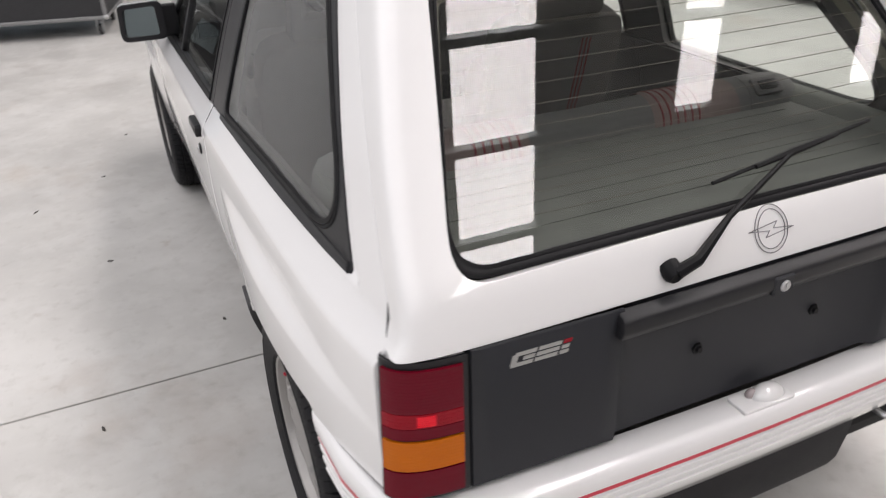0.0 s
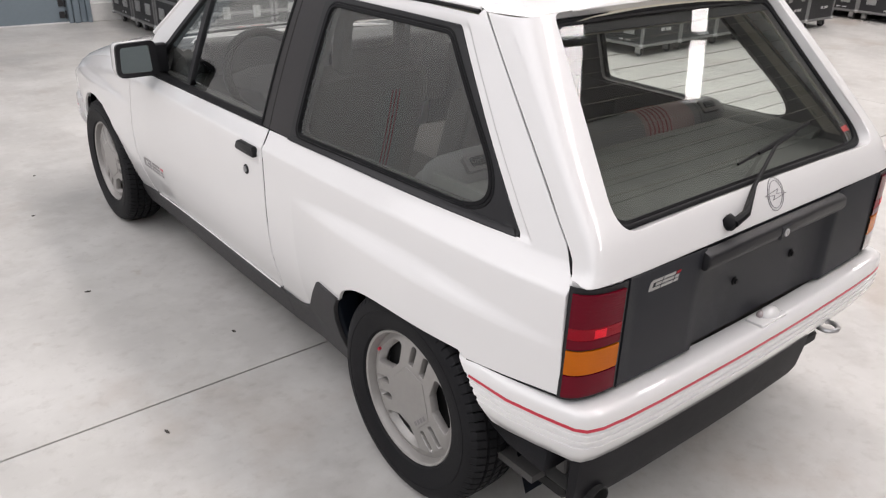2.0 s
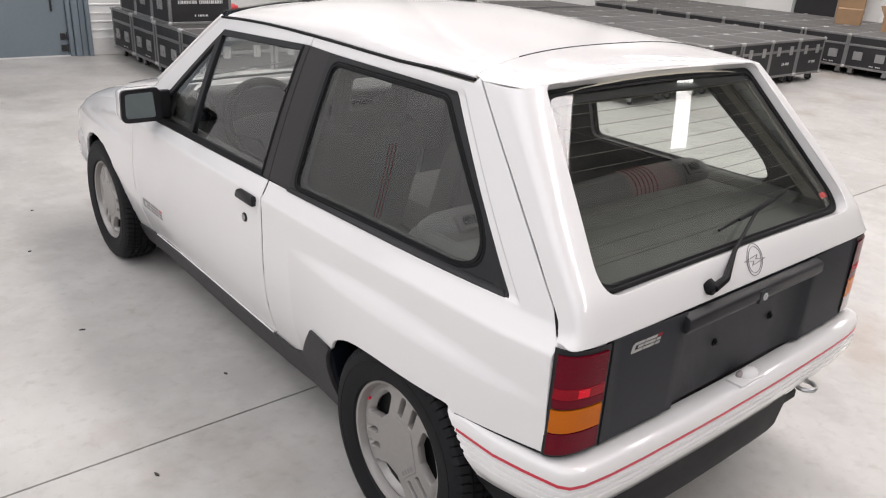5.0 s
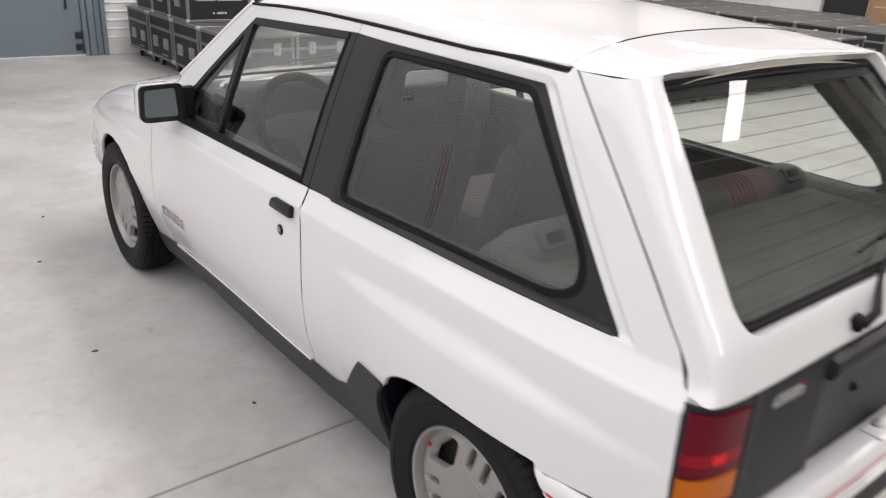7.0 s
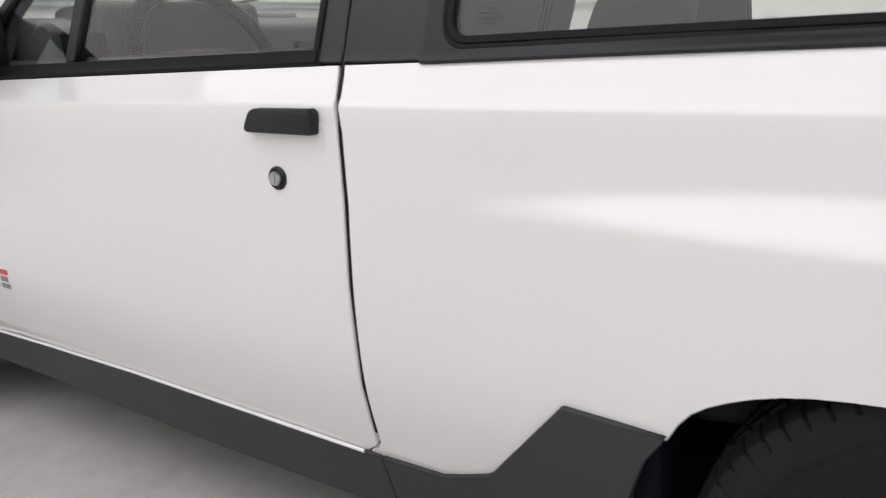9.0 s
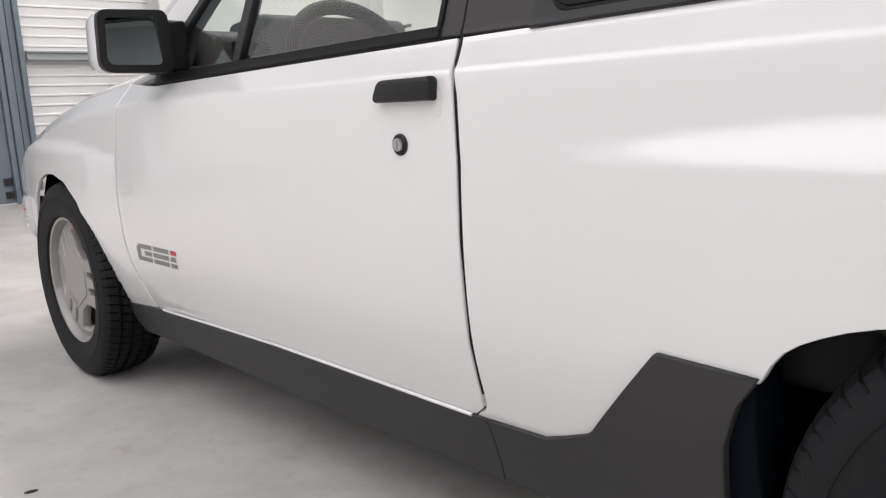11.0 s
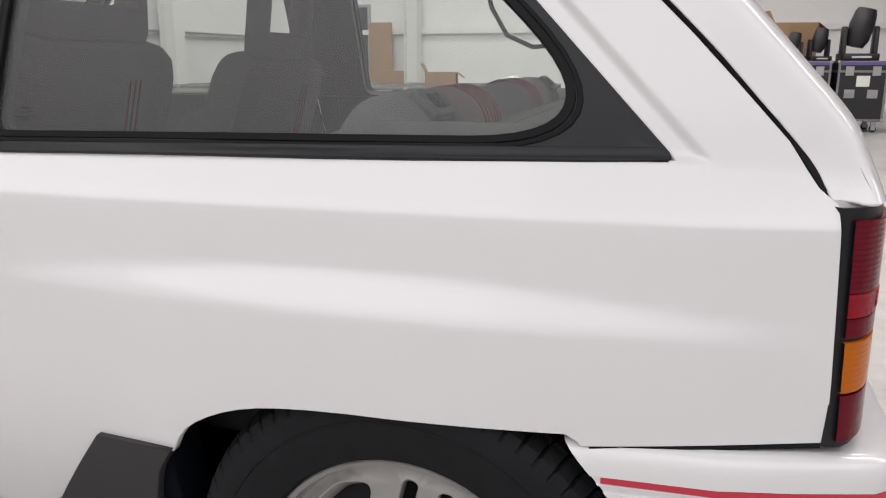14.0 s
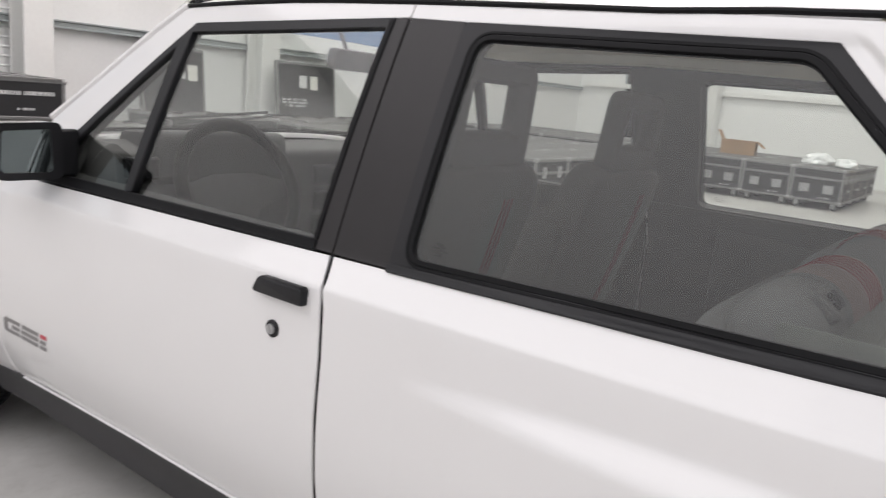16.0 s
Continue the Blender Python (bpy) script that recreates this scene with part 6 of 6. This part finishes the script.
for x, y, z in ((2.02, 6.35, 0.552), (2.30, 7.45, 0.552)):
    b = bmesh.new()
    lathe(b, [(0.0, -0.07), (0.035, -0.07), (0.042, -0.02), (0.05, 0.02), (0.03, 0.035), (0.03, 0.08), (0.0, 0.08)], 16, pose(x, y, z + 0.051, 0, 0, 25))
    tagged(part("power_plug", b, REDRUBBER), "red industrial power plug lying on a case", "plug", "red plugs")
# large case by the door
big = flight_case(1.75, 0.80, 1.05, "large black flight case with aluminium edges and a white stencil", leg=0.14, lid=0.42, dishes=(("-y", 2), ("+x", 2)), group="large cases")
big.matrix_basis = pose(-1.58, 6.52, 0, 0, 0, -12)
fc = bpy.data.curves.new("stencil", "FONT")
fc.body, fc.size, fc.extrude = "SP SET", 0.075, 0.0004
tx = new("stencil", fc)
tx.parent = big
tx.matrix_basis = pose(0.42, -0.4035, 0.46, 90, 0, 0)
fc.materials.append(LABELWHITE)
# tall cases behind, with stage lamps on them
tall = flight_case(0.66, 0.60, 0.78, "black flight case with a purple label strip", leg=0.15, lid=0.17, dishes=(("-x", 2),), group="lamp cases")
b = bmesh.new()
box(b, -0.333, -0.3305, -0.27, 0.27, 0.875, 0.915, 0)
part("label_strip", b, LABELPURPLE, tall, "purple label strip")
for o in (-0.16, 0.16):
    b = bmesh.new()
    box(b, -0.340, -0.330, o - 0.05, o + 0.05, 0.74, 0.86, 0.004)
    part("butterfly_latch", b, DISH, tall, "zinc latch")
b = bmesh.new()
box(b, -0.334, -0.3305, -0.09, 0.07, 0.60, 0.74, 0)
part("paper_label", b, PAPER, tall, "white paper label")
tall.matrix_basis = pose(10.30, -1.95, 0)
copy_thing(tall, pose(10.30, -2.63, 0))
copy_thing(tall, pose(10.98, -2.28, 0))


def stage_lamp(x, y, z, k, turn):
    """A moving-head lamp: base, yoke and head."""
    b = bmesh.new()
    prism(b, rounded([(-0.17, -0.14, 0.03), (0.17, -0.14, 0.03), (0.17, 0.14, 0.03), (-0.17, 0.14, 0.03)], 3), 0, 0.07, "z", bev=0.01)
    lampo = part("stage_lamp", b, FIXTURE)
    tagged(lampo, "black moving-head stage lamp standing on a flight case", "stage lamp", "stage lamps")
    for s in (-1, 1):
        b = bmesh.new()
        prism(b, rounded([(-0.06, 0.07, 0.01), (0.06, 0.07, 0.01), (0.05, 0.33, 0.03), (-0.05, 0.33, 0.03)], 3), s * 0.125, s * 0.165, "x", bev=0.008)
        part("yoke_arm", b, FIXTURE, lampo)
    b = bmesh.new()
    lathe(b, [(0.0, -0.17), (0.075, -0.17), (0.105, -0.10), (0.115, 0.05), (0.10, 0.16), (0.085, 0.20), (0.0, 0.20)], 20, pose(0, 0, 0.30, 0, -90 + 12, 0))
    part("head", b, FIXTURE, lampo)
    b = bmesh.new()
    box(b, -0.09, 0.09, -0.145, -0.139, 0.025, 0.045, 0.002)
    part("display", b, LABELWHITE, lampo)
    lampo.matrix_basis = pose(x, y, z, 0, 0, turn) @ Matrix.Scale(k, 4)


stage_lamp(10.22, -1.78, 0.9315, 0.75, -80)
stage_lamp(10.22, -2.10, 0.9315, 0.85, -70)
stage_lamp(10.30, -2.60, 0.9315, 1.35, -85)


def carton(x, y, z, w, d, h, turn, open_=True):
    b = bmesh.new()
    t = 0.005
    box(b, -w / 2, w / 2, -d / 2, -d / 2 + t, 0, h, 0)
    box(b, -w / 2, w / 2, d / 2 - t, d / 2, 0, h, 0)
    box(b, -w / 2, -w / 2 + t, -d / 2 + t, d / 2 - t, 0, h, 0)
    box(b, w / 2 - t, w / 2, -d / 2 + t, d / 2 - t, 0, h, 0)
    box(b, -w / 2 + t, w / 2 - t, -d / 2 + t, d / 2 - t, 0, t, 0)
    ob = part("cardboard_box", b, CARD)
    tagged(ob, "brown cardboard box with open flaps on the cases" if open_ else "closed brown cardboard box on the cases", "box", "cardboard boxes")
    if open_:
        for s, a in ((-1, -38), (1, 62)):
            b = bmesh.new()
            box(b, -w / 2, w / 2, 0, s * d * 0.3, 0, t, 0, pose(0, s * d / 2, h, s * a, 0, 0))
            part("flap", b, CARD, ob)
    else:
        b = bmesh.new()
        box(b, -w / 2, w / 2, -d / 2, d / 2, h, h + t, 0)
        part("flap", b, CARD, ob)
    ob.matrix_basis = pose(x, y, z, 0, 0, turn)
    return ob


carton(10.75, 3.36, 0.5525, 0.30, 0.50, 0.21, 8)
carton(11.2, 4.35, 0.5525, 0.34, 0.36, 0.22, 20, False)
carton(10.86, -1.80, 0.0015, 0.5, 0.6, 1.45, 12)
carton(11.7, 0.75, 0.0015, 0.5, 0.6, 0.55, 0, False)
carton(11.7, 0.05, 0.0015, 0.5, 0.6, 0.45, 6, False)
carton(12.4, 0.75, 0.0015, 0.5, 0.6, 0.60, 0, False)
# crumpled plastic wrap on the cases
for x, y, k in ((10.5, 2.15, 1.0), (10.3, 1.75, 0.7)):
    b = bmesh.new()
    bmesh.ops.create_icosphere(b, subdivisions=4, radius=0.22 * k)
    for v in b.verts:
        n_ = noise.noise(v.co * 9 + Vector((x, y, 0))) * 0.09 + noise.noise(v.co * 23) * 0.03
        v.co = v.co * (1 + n_ * 3.2)
        v.co.z = max(-0.04, v.co.z * 0.55)
    ob = part("plastic_wrap", b, WRAP, None, "", 80)
    tagged(ob, "crumpled clear plastic wrap lying on a case", "plastic wrap")
    ob.matrix_basis = pose(x, y, 0.5525 + 0.041, 0, 0, 30)


def upright_lid(x, y, z, w, h, lean, turn, papers):
    b = bmesh.new()
    box(b, -w / 2, w / 2, -0.02, 0.02, 0, h, 0.003)
    lid = part("case_lid", b, CASEBLACK)
    tagged(lid, "dark open case lid with papers stuck on it", "case lid", "case lids")
    b = bmesh.new()
    for q in ((-w / 2 - 0.01, -w / 2 + 0.025), (w / 2 - 0.025, w / 2 + 0.01)):
        box(b, q[0], q[1], -0.026, 0.026, 0, h, 0.003)
    box(b, -w / 2, w / 2, -0.026, 0.026, h - 0.025, h + 0.01, 0.003)
    part("edge_trim", b, ALU, lid)
    for k, (px, pz, pw, ph) in enumerate(papers):
        b = bmesh.new()
        box(b, px, px + pw, -0.0235, -0.0205, pz, pz + ph, 0)
        part("paper", b, PAPER if k % 2 else LABELWHITE, lid, "paper notice")
    lid.matrix_basis = pose(x, y, z, lean, 0, turn)
    return lid


base_a = flight_case(1.5, 0.8, 0.48, "long low black flight case against the wall", leg=0.10, group="low cases", dishes=(("-y", 3),))
base_a.matrix_basis = pose(4.05, 7.52, 0)
copy_thing(base_a, pose(5.9, 7.40, 0))
copy_thing(base_a, pose(7.5, 7.62, 0))
upright_lid(3.78, 7.75, 0.5815, 0.86, 0.72, -6, 4, [(0.02, 0.38, 0.14, 0.16), (0.20, 0.36, 0.14, 0.18)])
lid2 = upright_lid(5.75, 7.65, 0.5815, 0.95, 0.70, -7, -6, [(-0.12, 0.38, 0.12, 0.16), (0.06, 0.36, 0.12, 0.18)])
bars_label(lid2, pose(-0.2, -0.022, 0.18), 0.4, 0.12, 3, LABELWHITE, 12)
rng = random.Random(9)
for k in range(7):
    b = bmesh.new()
    xk = 3.5 + 0.42 * k
    tube(b, [(xk + 0.05 * math.cos(a), 7.25 + 0.05 * math.sin(a), 0.5905 + 0.004 * a) for a in np.linspace(0, 9, 26)], 0.007, 6)
    tagged(part("cable", b, RUBBER), "coiled black cable lying on a case", "cable", "cables")

# small chips and leaves on the floor
rng = random.Random(11)
spots = [(-1.075, 1.654), (-1.155, 0.615), (-0.745, 1.03), (-1.35, 2.3), (0.9, -1.6), (-1.05, 2.6), (-1.32, 0.2), (-0.9, 3.2)]
for k, (x, y) in enumerate(spots):
    b = bmesh.new()
    L, Wd = rng.uniform(0.008, 0.018), rng.uniform(0.003, 0.006)
    pts = [(-L, 0), (-L * 0.4, Wd), (L * 0.5, Wd * 0.7), (L, 0), (L * 0.3, -Wd), (-L * 0.5, -Wd * 0.8)]
    prism(b, pts, 0.0, 0.003, "z")
    ob = part("debris_chip", b, JOINT)
    tagged(ob, "small dark chip lying on the concrete", "debris", "floor debris")
    ob.matrix_basis = pose(x, y, 0.0005, 0, 0, rng.uniform(0, 180))
